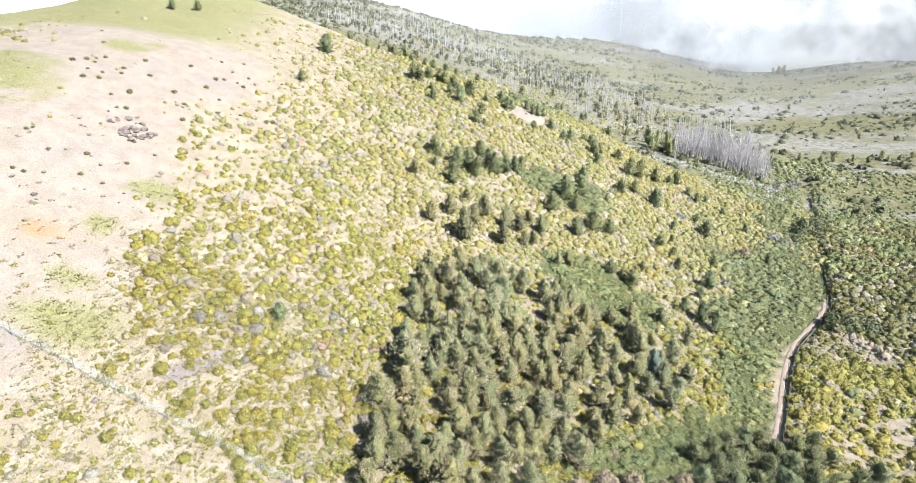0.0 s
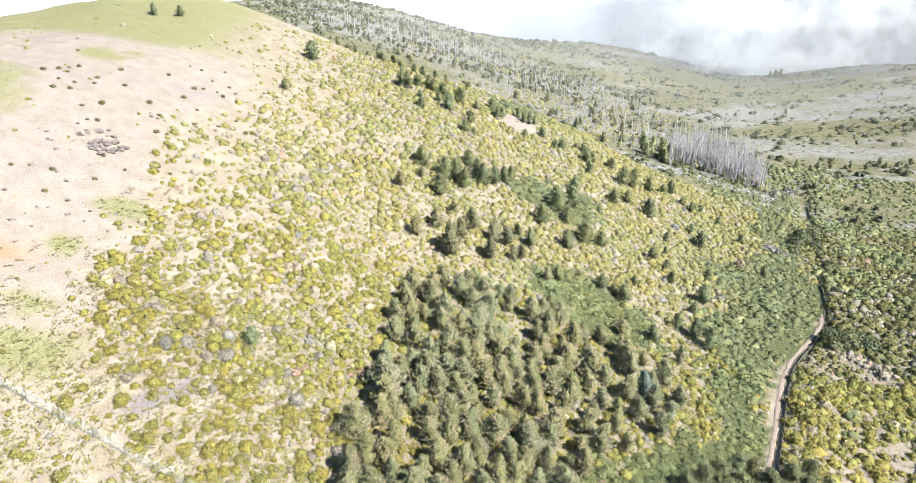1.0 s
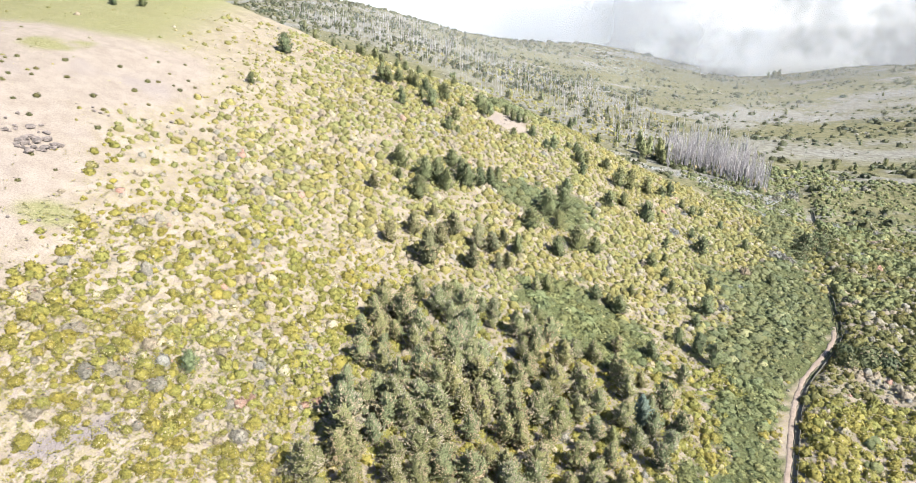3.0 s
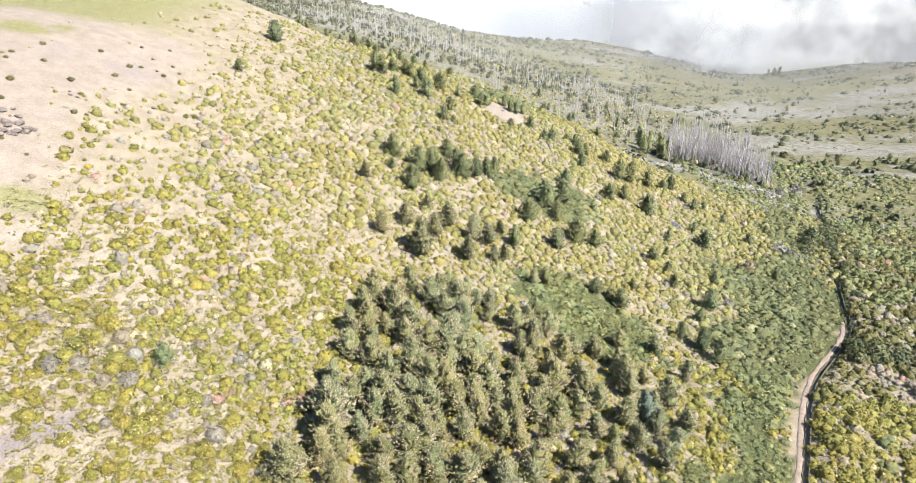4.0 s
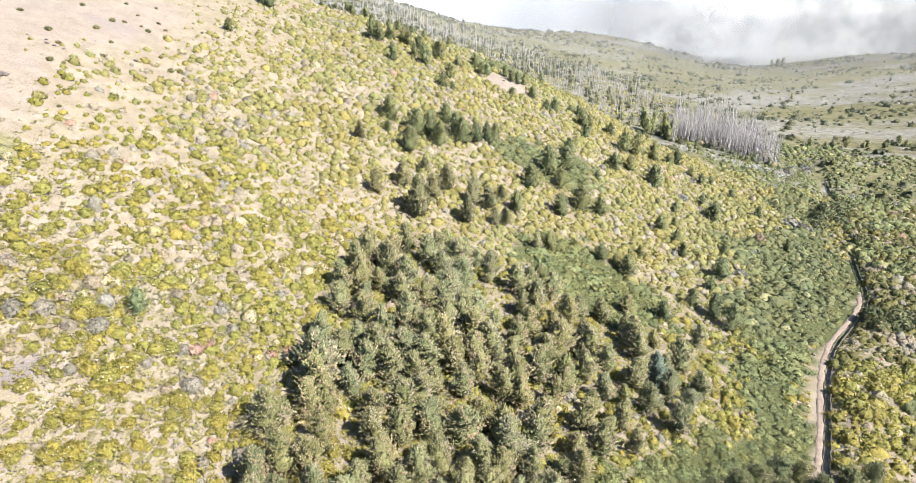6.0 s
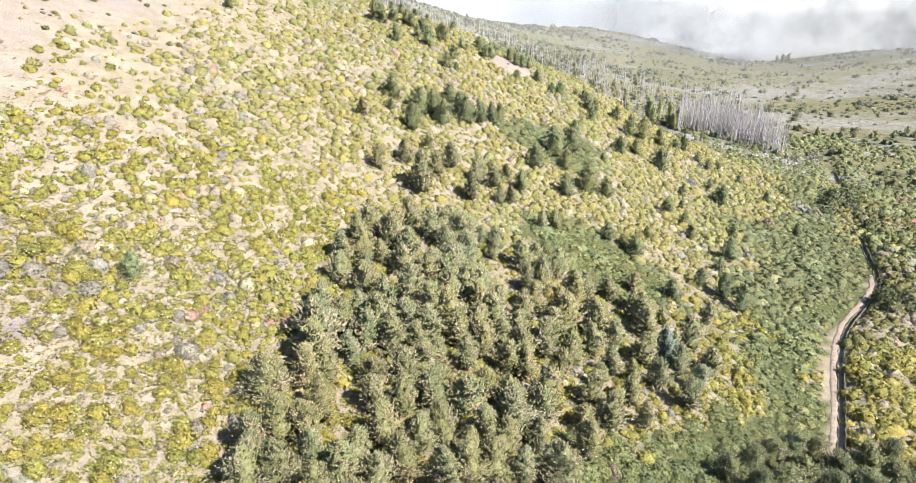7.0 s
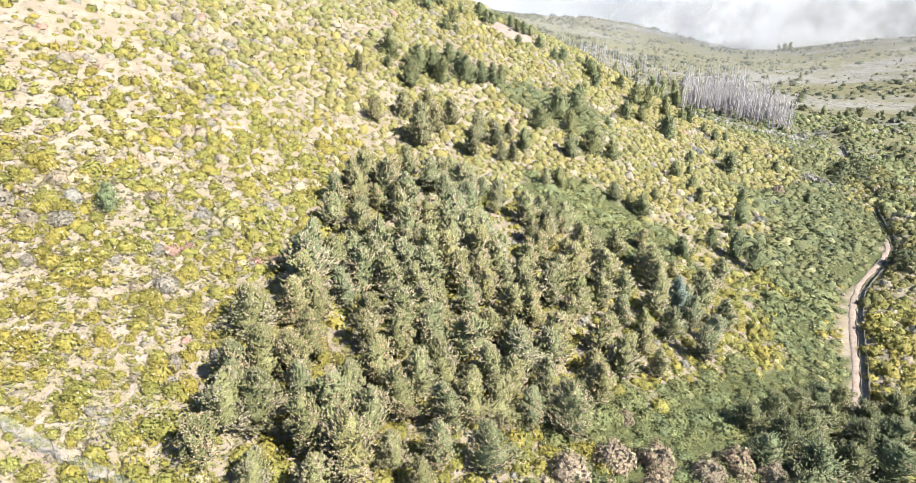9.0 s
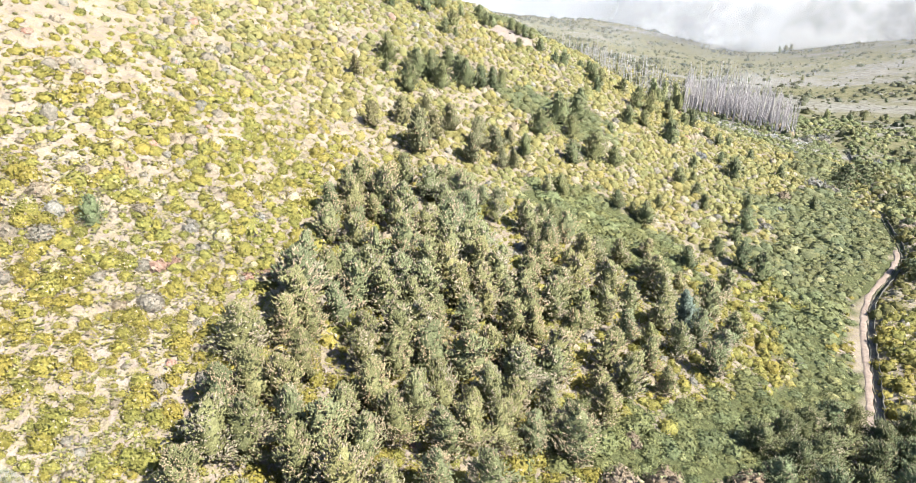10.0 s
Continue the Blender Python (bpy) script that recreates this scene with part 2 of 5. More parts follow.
def ground_material():
    m, n, l, p = shader("hillside_soil")
    broad, mid, fine = grain(n, l, 0.07, 5.0), grain(n, l, 0.5, 5.0, 0.65), grain(n, l, 4.5, 4.0, 0.7)
    sand = mixed(n, l, "MIX", stretched(n, l, mid, 0.30, 0.70), (0.143, 0.118, 0.097), (0.175, 0.147, 0.124))
    sand = mixed(n, l, "MIX", stretched(n, l, broad, 0.52, 0.68, 0, 0.55), sand, (0.132, 0.113, 0.110))
    litter = mixed(n, l, "MIX", stretched(n, l, mid, 0.40, 0.62), (0.138, 0.112, 0.092), (0.186, 0.157, 0.136))
    litter = mixed(n, l, "MIX", stretched(n, l, grain(n, l, 2.6, 5.0, 0.7), 0.42, 0.56, 0, 0.6), litter, (0.158, 0.136, 0.074))
    green = mixed(n, l, "MIX", stretched(n, l, fine, 0.35, 0.65), (0.030, 0.035, 0.014), (0.070, 0.074, 0.032))
    turn = n.new("ShaderNodeMapping")
    turn.inputs["Rotation"].default_value, turn.inputs["Scale"].default_value = (0, 0, radians(-20)), (0.6, 2.0, 1.0)
    l.new(n.new("ShaderNodeNewGeometry").outputs["Position"], turn.inputs["Vector"])
    bands = stretched(n, l, grain(n, l, 0.022, 6.0, 0.65, turn.outputs[0]), 0.50, 0.60)
    olive = mixed(n, l, "MIX", stretched(n, l, mid, 0.38, 0.62), (0.062, 0.059, 0.028), (0.100, 0.093, 0.050))
    pale = mixed(n, l, "MIX", stretched(n, l, mid, 0.38, 0.62), (0.088, 0.084, 0.071), (0.142, 0.136, 0.122))
    brush = mixed(n, l, "MIX", attribute(n, "drift"), mixed(n, l, "MIX", bands, olive, pale), pale)
    col = mixed(n, l, "MIX", attribute(n, "bare"), litter, sand)
    col = mixed(n, l, "MIX", attribute(n, "grass"), col, mixed(n, l, "MIX", stretched(n, l, fine, 0.4, 0.6), (0.100, 0.096, 0.043), (0.142, 0.132, 0.070)))
    col = mixed(n, l, "MIX", attribute(n, "grey"), col, (0.115, 0.098, 0.094))
    rust = n.new("ShaderNodeMath")
    rust.operation = "MULTIPLY"
    l.new(attribute(n, "rust"), rust.inputs[0])
    l.new(stretched(n, l, mid, 0.4, 0.55), rust.inputs[1])
    col = mixed(n, l, "MIX", rust.outputs[0], col, (0.20, 0.105, 0.055))
    col = mixed(n, l, "MIX", attribute(n, "far"), col, brush)
    col = mixed(n, l, "MIX", attribute(n, "green"), col, green)
    speck = stretched(n, l, grain(n, l, 6.0, 4.0, 0.75), 0.40, 0.60)
    col = mixed(n, l, "MULTIPLY", 1.0, col, mixed(n, l, "MIX", speck, (0.88, 0.87, 0.86), (1.08, 1.08, 1.08)))
    # pebbles and dark crumbs
    crumbs = stretched(n, l, grain(n, l, 7.0, 2.0, 0.5), 0.62, 0.70)
    col = mixed(n, l, "MULTIPLY", crumbs, col, (0.80, 0.77, 0.75))
    l.new(col, p.inputs["Base Color"])
    p.inputs["Roughness"].default_value, p.inputs["Specular IOR Level"].default_value = 0.95, 0.1
    bump = n.new("ShaderNodeBump")
    bump.inputs["Strength"].default_value, bump.inputs["Distance"].default_value = 0.7, 0.25
    l.new(fine, bump.inputs["Height"])
    l.new(bump.outputs[0], p.inputs["Normal"])
    return m


def earth(name, dark, light, scale=2.0, rough=0.9):
    m, n, l, p = shader(name)
    col = mixed(n, l, "MIX", stretched(n, l, grain(n, l, scale, 6.0, 0.7), 0.35, 0.65), dark, light)
    l.new(col, p.inputs["Base Color"])
    p.inputs["Roughness"].default_value = rough
    bump = n.new("ShaderNodeBump")
    bump.inputs["Strength"].default_value, bump.inputs["Distance"].default_value = 0.6, 0.05
    l.new(grain(n, l, scale * 4, 4.0), bump.inputs["Height"])
    l.new(bump.outputs[0], p.inputs["Normal"])
    return m


def cloud_material(name, low, high, most, size, colour, fade=0.15):
    """Drifting cloud: denser with height, torn by noise, fading out to nothing at its edges."""
    m, n, l, p = shader(name)
    n.remove(p)
    tex = n.new("ShaderNodeTexCoord")
    cut = n.new("ShaderNodeSeparateXYZ")
    geo = n.new("ShaderNodeNewGeometry")
    l.new(geo.outputs["Position"], cut.inputs[0])
    puff = grain(n, l, 1 / size, 7.0, 0.58)
    lift = n.new("ShaderNodeMath")
    lift.operation = "MULTIPLY_ADD"
    l.new(puff, lift.inputs[0])
    lift.inputs[1].default_value = 150.0
    l.new(cut.outputs["Z"], lift.inputs[2])
    dense = stretched(n, l, lift.outputs[0], low + 75, high + 75, 0.0, most)
    gen = n.new("ShaderNodeSeparateXYZ")
    l.new(tex.outputs["Generated"], gen.inputs[0])
    edge = n.new("ShaderNodeMath")
    edge.operation = "MULTIPLY"
    l.new(stretched(n, l, gen.outputs["X"], 0.0, fade), edge.inputs[0])
    l.new(dense, edge.inputs[1])
    body, back = n.new("ShaderNodeBsdfDiffuse"), n.new("ShaderNodeBsdfTranslucent")
    shade = mixed(n, l, "MIX", stretched(n, l, grain(n, l, 1.3 / size, 6.0, 0.6), 0.40, 0.58), (colour, colour * 1.02, colour * 1.06), (min(0.9, colour * 1.9), min(0.9, colour * 1.9), min(0.9, colour * 1.92)))
    l.new(shade, body.inputs["Color"])
    l.new(shade, back.inputs["Color"])
    lit = n.new("ShaderNodeMixShader")
    lit.inputs[0].default_value = 0.35
    l.new(body.outputs[0], lit.inputs[1])
    l.new(back.outputs[0], lit.inputs[2])
    clear = n.new("ShaderNodeBsdfTransparent")
    mix = n.new("ShaderNodeMixShader")
    l.new(edge.outputs[0], mix.inputs[0])
    l.new(clear.outputs[0], mix.inputs[1])
    l.new(lit.outputs[0], mix.inputs[2])
    l.new(mix.outputs[0], n["Material Output"].inputs["Surface"])
    return m


SOIL = ground_material()
HEATH = foliage("heath_leaves", (0.122, 0.106, 0.021), (0.228, 0.194, 0.046), (0.27, 0.225, 0.15), 0.08, 0.22)
UPPER_HEATH = foliage("upper_heath_leaves", (0.114, 0.101, 0.032), (0.222, 0.194, 0.068), (0.235, 0.20, 0.14), 0.07, 0.22)
DRY = foliage("dry_heath", (0.150, 0.124, 0.094), (0.245, 0.208, 0.165), (0.29, 0.165, 0.125), 0.03)
VALLEY_HEATH = foliage("valley_heath_leaves", (0.062, 0.058, 0.016), (0.132, 0.119, 0.034), (0.19, 0.165, 0.12), 0.08, 0.2)
OLIVE = foliage("dark_olive_leaves", (0.055, 0.050, 0.018), (0.120, 0.106, 0.036), (0.16, 0.13, 0.08), 0.08, 0.2)
LOW = foliage("low_heath", (0.145, 0.130, 0.040), (0.215, 0.190, 0.068), (0.22, 0.185, 0.135), 0.2, 0.25)
SCRUB = foliage("green_scrub", (0.070, 0.076, 0.028), (0.148, 0.151, 0.060), (0.20, 0.19, 0.08), 0.04, 0.2)
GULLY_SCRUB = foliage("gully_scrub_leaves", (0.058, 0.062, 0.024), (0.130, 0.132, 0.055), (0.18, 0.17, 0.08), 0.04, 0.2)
FARSCRUB = foliage("far_scrub", (0.030, 0.035, 0.015), (0.105, 0.101, 0.045), (0.19, 0.17, 0.14), 0.04)
BRUSH = foliage("bleached_brush", (0.15, 0.138, 0.122), (0.235, 0.222, 0.20), (0.17, 0.16, 0.12), 0.1)
WHITE_BRUSH = foliage("white_brush", (0.25, 0.232, 0.212), (0.38, 0.362, 0.335), (0.20, 0.19, 0.14), 0.1)
NEEDLES = foliage("young_pine_needles", (0.060, 0.066, 0.027), (0.150, 0.156, 0.068), (0.140, 0.115, 0.065), 0.14, 0.12)
GROVE_NEEDLES = foliage("grey_pine_needles", (0.100, 0.102, 0.044), (0.205, 0.199, 0.095), (0.25, 0.185, 0.117), 0.10, 0.18)
BROWNED_NEEDLES = foliage("browned_pine_needles", (0.099, 0.094, 0.043), (0.174, 0.161, 0.081), (0.186, 0.155, 0.099), 0.15, 0.25)
DEAD_NEEDLES = foliage("tan_dead_needles", (0.225, 0.176, 0.120), (0.323, 0.259, 0.180), (0.150, 0.143, 0.075), 0.25, 0.25)
HEATH_GREEN = foliage("light_pine_needles", (0.120, 0.130, 0.055), (0.250, 0.255, 0.118), (0.18, 0.155, 0.095), 0.1, 0.3)
BLUE_NEEDLES = foliage("blue_needles", (0.085, 0.110, 0.088), (0.165, 0.200, 0.170), (0.072, 0.084, 0.066), 0.05, 0.2)
DARK_LEAVES = foliage("dark_leaves", (0.038, 0.044, 0.017), (0.115, 0.122, 0.05), (0.18, 0.14, 0.08), 0.15, 0.12)
BROWN_TWIGS = foliage("brown_twigs", (0.140, 0.097, 0.064), (0.245, 0.174, 0.117), (0.17, 0.165, 0.08), 0.2, 0.1)
PINE_BARK = bark("pine_bark", (0.075, 0.058, 0.043), (0.21, 0.17, 0.13))
DEAD_BARK = bark("bleached_bark", (0.12, 0.108, 0.110), (0.37, 0.34, 0.345))
PALE_BARK = bark("pale_bark", (0.13, 0.122, 0.118), (0.40, 0.38, 0.365))
STEM = bark("heath_stem", (0.16, 0.12, 0.08), (0.32, 0.25, 0.18))
DIRT = earth("trodden_dirt", (0.105, 0.077, 0.058), (0.152, 0.117, 0.092))
# near-black stone: the shade in the channel is put into its colour
STONE = earth("shaded_channel_stone", (0.022, 0.022, 0.014), (0.062, 0.056, 0.040), 3.0)
ROCK = earth("weathered_rock", (0.040, 0.032, 0.028), (0.125, 0.100, 0.086), 1.5)
POST = bark("fence_post", (0.09, 0.08, 0.07), (0.18, 0.16, 0.14))
WIRE, _n, _l, _p = shader("galvanised_wire")
_p.inputs["Base Color"].default_value, _p.inputs["Metallic"].default_value, _p.inputs["Roughness"].default_value = (0.25, 0.28, 0.28, 1), 0.2, 0.6
# the channel's shade is put into this water's dark, dull colour too
WATER, _n, _l, _p = shader("shaded_channel_water")
_p.inputs["Base Color"].default_value, _p.inputs["Roughness"].default_value = (0.012, 0.014, 0.010, 1), 0.5
_p.inputs["Specular IOR Level"].default_value = 0.15


# ---------------------------------------------------------------- mesh helpers
def mesh_of(name, verts, faces, material, smooth=False, tone=None):
    """A mesh from arrays of corners and of equal-sized faces."""
    me = bpy.data.meshes.new(name)
    verts, faces = np.asarray(verts, np.float32), np.asarray(faces, np.int32)
    me.vertices.add(len(verts))
    me.vertices.foreach_set("co", verts.ravel())
    me.loops.add(faces.size)
    me.loops.foreach_set("vertex_index", faces.ravel())
    me.polygons.add(len(faces))
    me.polygons.foreach_set("loop_start", np.arange(0, faces.size, faces.shape[1], dtype=np.int32))
    if smooth:
        me.polygons.foreach_set("use_smooth", np.ones(len(faces), bool))
    if tone is not None:
        at = me.attributes.new("tone", "FLOAT", "POINT")
        at.data.foreach_set("value", np.asarray(tone, np.float32))
    me.materials.append(material)
    me.update(calc_edges=True)
    return me


def child(name, me, parent, label=""):
    ob = new(name, me)
    ob.parent = parent
    if label:
        ob["label"] = label
    return ob


def joined(parts):
    verts, faces, at = [], [], 0
    for v, f in parts:
        verts.append(v)
        faces.append(np.asarray(f) + at)
        at += len(v)
    return np.concatenate(verts), np.concatenate(faces)


def tube(points, radii, sides=6):
    """A tapered limb through the points, as quads."""
    pts = np.asarray(points, float)
    ring = np.linspace(0, 2 * np.pi, sides, endpoint=False)
    verts, faces = [], []
    for k, p in enumerate(pts):
        d = pts[min(k + 1, len(pts) - 1)] - pts[max(k - 1, 0)]
        d = d / (np.linalg.norm(d) + 1e-9)
        a = np.cross(d, (0.3, 0.9, 0.2) if abs(d[2]) > 0.6 else (0, 0, 1.0))
        a = a / np.linalg.norm(a)
        b = np.cross(d, a)
        verts.append(p + radii[k] * (np.cos(ring)[:, None] * a + np.sin(ring)[:, None] * b))
    for k in range(len(pts) - 1):
        for s in range(sides):
            t = (s + 1) % sides
            faces.append((k * sides + s, k * sides + t, (k + 1) * sides + t, (k + 1) * sides + s))
    return np.concatenate(verts), np.array(faces)


def bush_shape(rng, count=40, size=0.24, tall=0.8, rings=3, sides=8, body=0.93):
    """A rounded, lumpy bush of radius about 1: a knobbly body clad in small leafy clumps, some standing out of it."""
    ph = rng.uniform(0, 6.3, 4)

    def lump(az, el):
        return 0.86 + 0.15 * np.sin(az * 3 + ph[0]) * np.cos(el * 3 + ph[1]) + 0.10 * np.sin(az * 5 + ph[2] + 4 * el)
    verts, faces = [], []
    for i in range(rings + 1):
        e = -0.25 + (np.pi / 2 + 0.25) * i / rings
        for k in range(sides):
            a = 2 * np.pi * k / sides + 0.4 * i
            q = lump(a, e) * rng.uniform(0.80, 1.08)
            verts.append((body * q * np.cos(e) * np.cos(a), body * q * np.cos(e) * np.sin(a), body * tall * q * np.sin(e)))
    for i in range(rings):
        for k in range(sides):
            t = (k + 1) % sides
            faces.append((i * sides + k, i * sides + t, (i + 1) * sides + t, (i + 1) * sides + k))
    faces = [q for a, b, c, e in faces for q in ((a, b, c), (a, c, e))]
    az, el = rng.uniform(0, 2 * np.pi, count), np.arcsin(rng.uniform(-0.1, 1.0, count))
    d = np.stack([np.cos(el) * np.cos(az), np.cos(el) * np.sin(az), np.sin(el)], 1)
    c = d * (lump(az, el) * rng.uniform(0.90, 1.02, count))[:, None] * (1, 1, tall)
    n = int(count * 0.72)
    clad = facets(c[:n], d[:n] + (0, 0, 0.15) + rng.normal(scale=0.30, size=(n, 3)), size, rng)
    tips = sprigs(c[n:] * 0.93, d[n:] + (0, 0, 0.35) + rng.normal(scale=0.4, size=(count - n, 3)), size * 1.1, rng)
    return joined([(np.array(verts), np.array(faces)), clad, tips])


def facets(centres, normals, size, rng):
    """Small leafy clumps lying on a plant: each one triangle facing along its normal."""
    k = len(centres)
    nrm = normals / (np.linalg.norm(normals, axis=1, keepdims=True) + 1e-9)
    a = np.cross(nrm, rng.normal(size=(k, 3)))
    a /= np.linalg.norm(a, axis=1, keepdims=True) + 1e-9
    b = np.cross(nrm, a)
    s = (size * rng.uniform(0.65, 1.35, k))[:, None]
    v = np.stack([centres + a * s * 0.62, centres - a * s * 0.36 + b * s * 0.55, centres - a * s * 0.36 - b * s * 0.55], 1).reshape(-1, 3)
    return v, np.arange(3 * k).reshape(-1, 3)


def sprigs(base, direction, size, rng):
    """Small pointed sprays, each one triangle from its base to its tip."""
    k = len(base)
    d = direction / (np.linalg.norm(direction, axis=1, keepdims=True) + 1e-9)
    side = np.cross(d, rng.normal(size=(k, 3)))
    side /= np.linalg.norm(side, axis=1, keepdims=True) + 1e-9
    ln = (size * rng.uniform(0.7, 1.3, k))[:, None]
    v = np.stack([base - side * ln * 0.3, base + side * ln * 0.3, base + d * ln], 1).reshape(-1, 3)
    return v, np.arange(3 * k).reshape(-1, 3)


def scatter(shapes, x, y, radius, sink=0.05, rng=RNG, tone=None, flat=1.0):
    """Many plants as one mesh: each a turned and scaled copy of one of the shapes, set on the ground."""
    verts, faces, tones, at = [], [], [], 0
    z = ground(x, y)
    pick = rng.integers(0, len(shapes), len(x))
    ang = rng.uniform(0, 2 * np.pi, len(x))
    squash = flat * rng.uniform(0.75, 1.2, len(x))
    tone = rng.random(len(x)) if tone is None else tone
    for k, (v, f) in enumerate(shapes):
        w = np.flatnonzero(pick == k)
        if not len(w):
            continue
        c, s = np.cos(ang[w])[:, None], np.sin(ang[w])[:, None]
        r = radius[w][:, None]
        px = (v[:, 0] * c - v[:, 1] * s) * r + x[w][:, None]
        py = (v[:, 0] * s + v[:, 1] * c) * r + y[w][:, None]
        pz = v[:, 2] * r * squash[w][:, None] + z[w][:, None] - sink
        verts.append(np.stack([px, py, pz], 2).reshape(-1, 3))
        faces.append((f[None] + (np.arange(len(w)) * len(v))[:, None, None] + at).reshape(-1, f.shape[1]))
        tones.append(np.repeat(tone[w], len(v)))
        at += len(w) * len(v)
    return np.concatenate(verts), np.concatenate(faces), np.concatenate(tones)


def spread(x0, x1, y0, y1, gap, rng=RNG):
    """Points strewn over a rectangle, about that far apart."""
    gx, gy = np.meshgrid(np.arange(x0, x1, gap), np.arange(y0, y1, gap))
    x = gx.ravel() + rng.uniform(-0.5, 0.5, gx.size) * gap * 1.3
    y = gy.ravel() + rng.uniform(-0.5, 0.5, gx.size) * gap * 1.3
    return x, y


# ---------------------------------------------------------------- ground
def axis(fine0, fine1, step, low, high, grow=1.05):
    a = list(np.arange(fine0, fine1 + step / 2, step))
    s = step
    while a[-1] < high:
        s *= grow
        a.append(a[-1] + s)
    s = step
    while a[0] > low:
        s *= 1.2
        a.insert(0, a[0] - s)
    return np.array(a)


def build_ground():
    ax, ay = axis(-75, 115, 1.2, -3000, 3000), axis(26, 185, 1.2, -3000, 3500)
    gx, gy = np.meshgrid(ax, ay)
    x, y = gx.ravel(), gy.ravel()
    nx, ny = len(ax), len(ay)
    i = np.arange((nx - 1) * (ny - 1))
    q = i // (nx - 1) * nx + i % (nx - 1)
    me = mesh_of("ground", np.stack([x, y, ground(x, y)], 1), np.stack([q, q + 1, q + nx + 1, q + nx], 1), SOIL, smooth=True)
    bare, green, far = cover(x, y)
    for name, value in (("bare", bare), ("rust", np.exp(-(((x + 41.5) / 2.6) ** 2 + ((y - 61.3) / 1.6) ** 2))), ("grey", soft(GREY, x, y, 1.5)), ("grass", grassy(x, y)), ("green", green * (far < 0.5)), ("far", far), ("drift", drifts(x, y))):
        at = me.attributes.new(name, "FLOAT", "POINT")
        at.data.foreach_set("value", value.astype(np.float32))
    return tagged(new("ground", me), "steep sandy hillside sloping into a scrubby valley", "hillside", kind="structure")


build_ground()


# ---------------------------------------------------------------- footpath and water channel
def resampled(line, step):
    p = np.array(line, float)
    s = np.concatenate([[0], np.cumsum(np.hypot(*np.diff(p, axis=0).T))])
    t = np.arange(0, s[-1], step)
    return np.stack([np.interp(t, s, p[:, 0]), np.interp(t, s, p[:, 1])], 1)


def ribbon(line, profile, wobble=0.0, rng=RNG):
    """Sweeps a profile of (offset to the right, height) along the line."""
    p = resampled(line, 0.7)
    for _ in range(4):
        p[1:-1] = (p[:-2] + 2 * p[1:-1] + p[2:]) / 4
    d = np.gradient(p, axis=0)
    d /= np.linalg.norm(d, axis=1, keepdims=True)
    right = np.stack([d[:, 1], -d[:, 0]], 1)
    z = land(p[:, 0], p[:, 1])
    rows = []
    for off, h in profile:
        o = off + (wobble * (vnoise(p[:, 0] * 3 + off * 9, p[:, 1] * 3, 1.5) - 0.5) if wobble else 0)
        q = p + right * np.asarray(o).reshape(-1, 1)
        rows.append(np.column_stack([q, z + h + wobble * 0.15 * (vnoise(q[:, 0] * 4, q[:, 1] * 4, 1.0) - 0.5)]))
    v = np.stack(rows, 1).reshape(-1, 3)
    k, m = len(p), len(profile)
    f = [(a * m + b, a * m + b + 1, (a + 1) * m + b + 1, (a + 1) * m + b) for a in range(k - 1) for b in range(m - 1)]
    return v, np.array(f)


path = tagged(new("footpath", mesh_of("footpath", *ribbon(PATH[:10], [(-0.40, -0.34), (-0.26, -0.17), (-0.12, -0.15), (0.1, -0.17), (0.26, -0.16), (0.32, -0.5)], 0.3), DIRT)),
              "narrow pale dirt footpath beside a water channel", "footpath", kind="structure")
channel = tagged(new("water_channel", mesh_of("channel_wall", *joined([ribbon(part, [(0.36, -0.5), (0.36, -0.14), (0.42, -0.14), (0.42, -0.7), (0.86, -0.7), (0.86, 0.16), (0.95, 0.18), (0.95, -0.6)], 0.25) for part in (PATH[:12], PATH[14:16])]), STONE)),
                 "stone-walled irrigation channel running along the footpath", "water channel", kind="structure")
child("water", mesh_of("water", *joined([ribbon(part, [(0.40, -0.6), (0.88, -0.6)]) for part in (PATH[:12], PATH[14:16])]), WATER), channel, "dark water in shade")


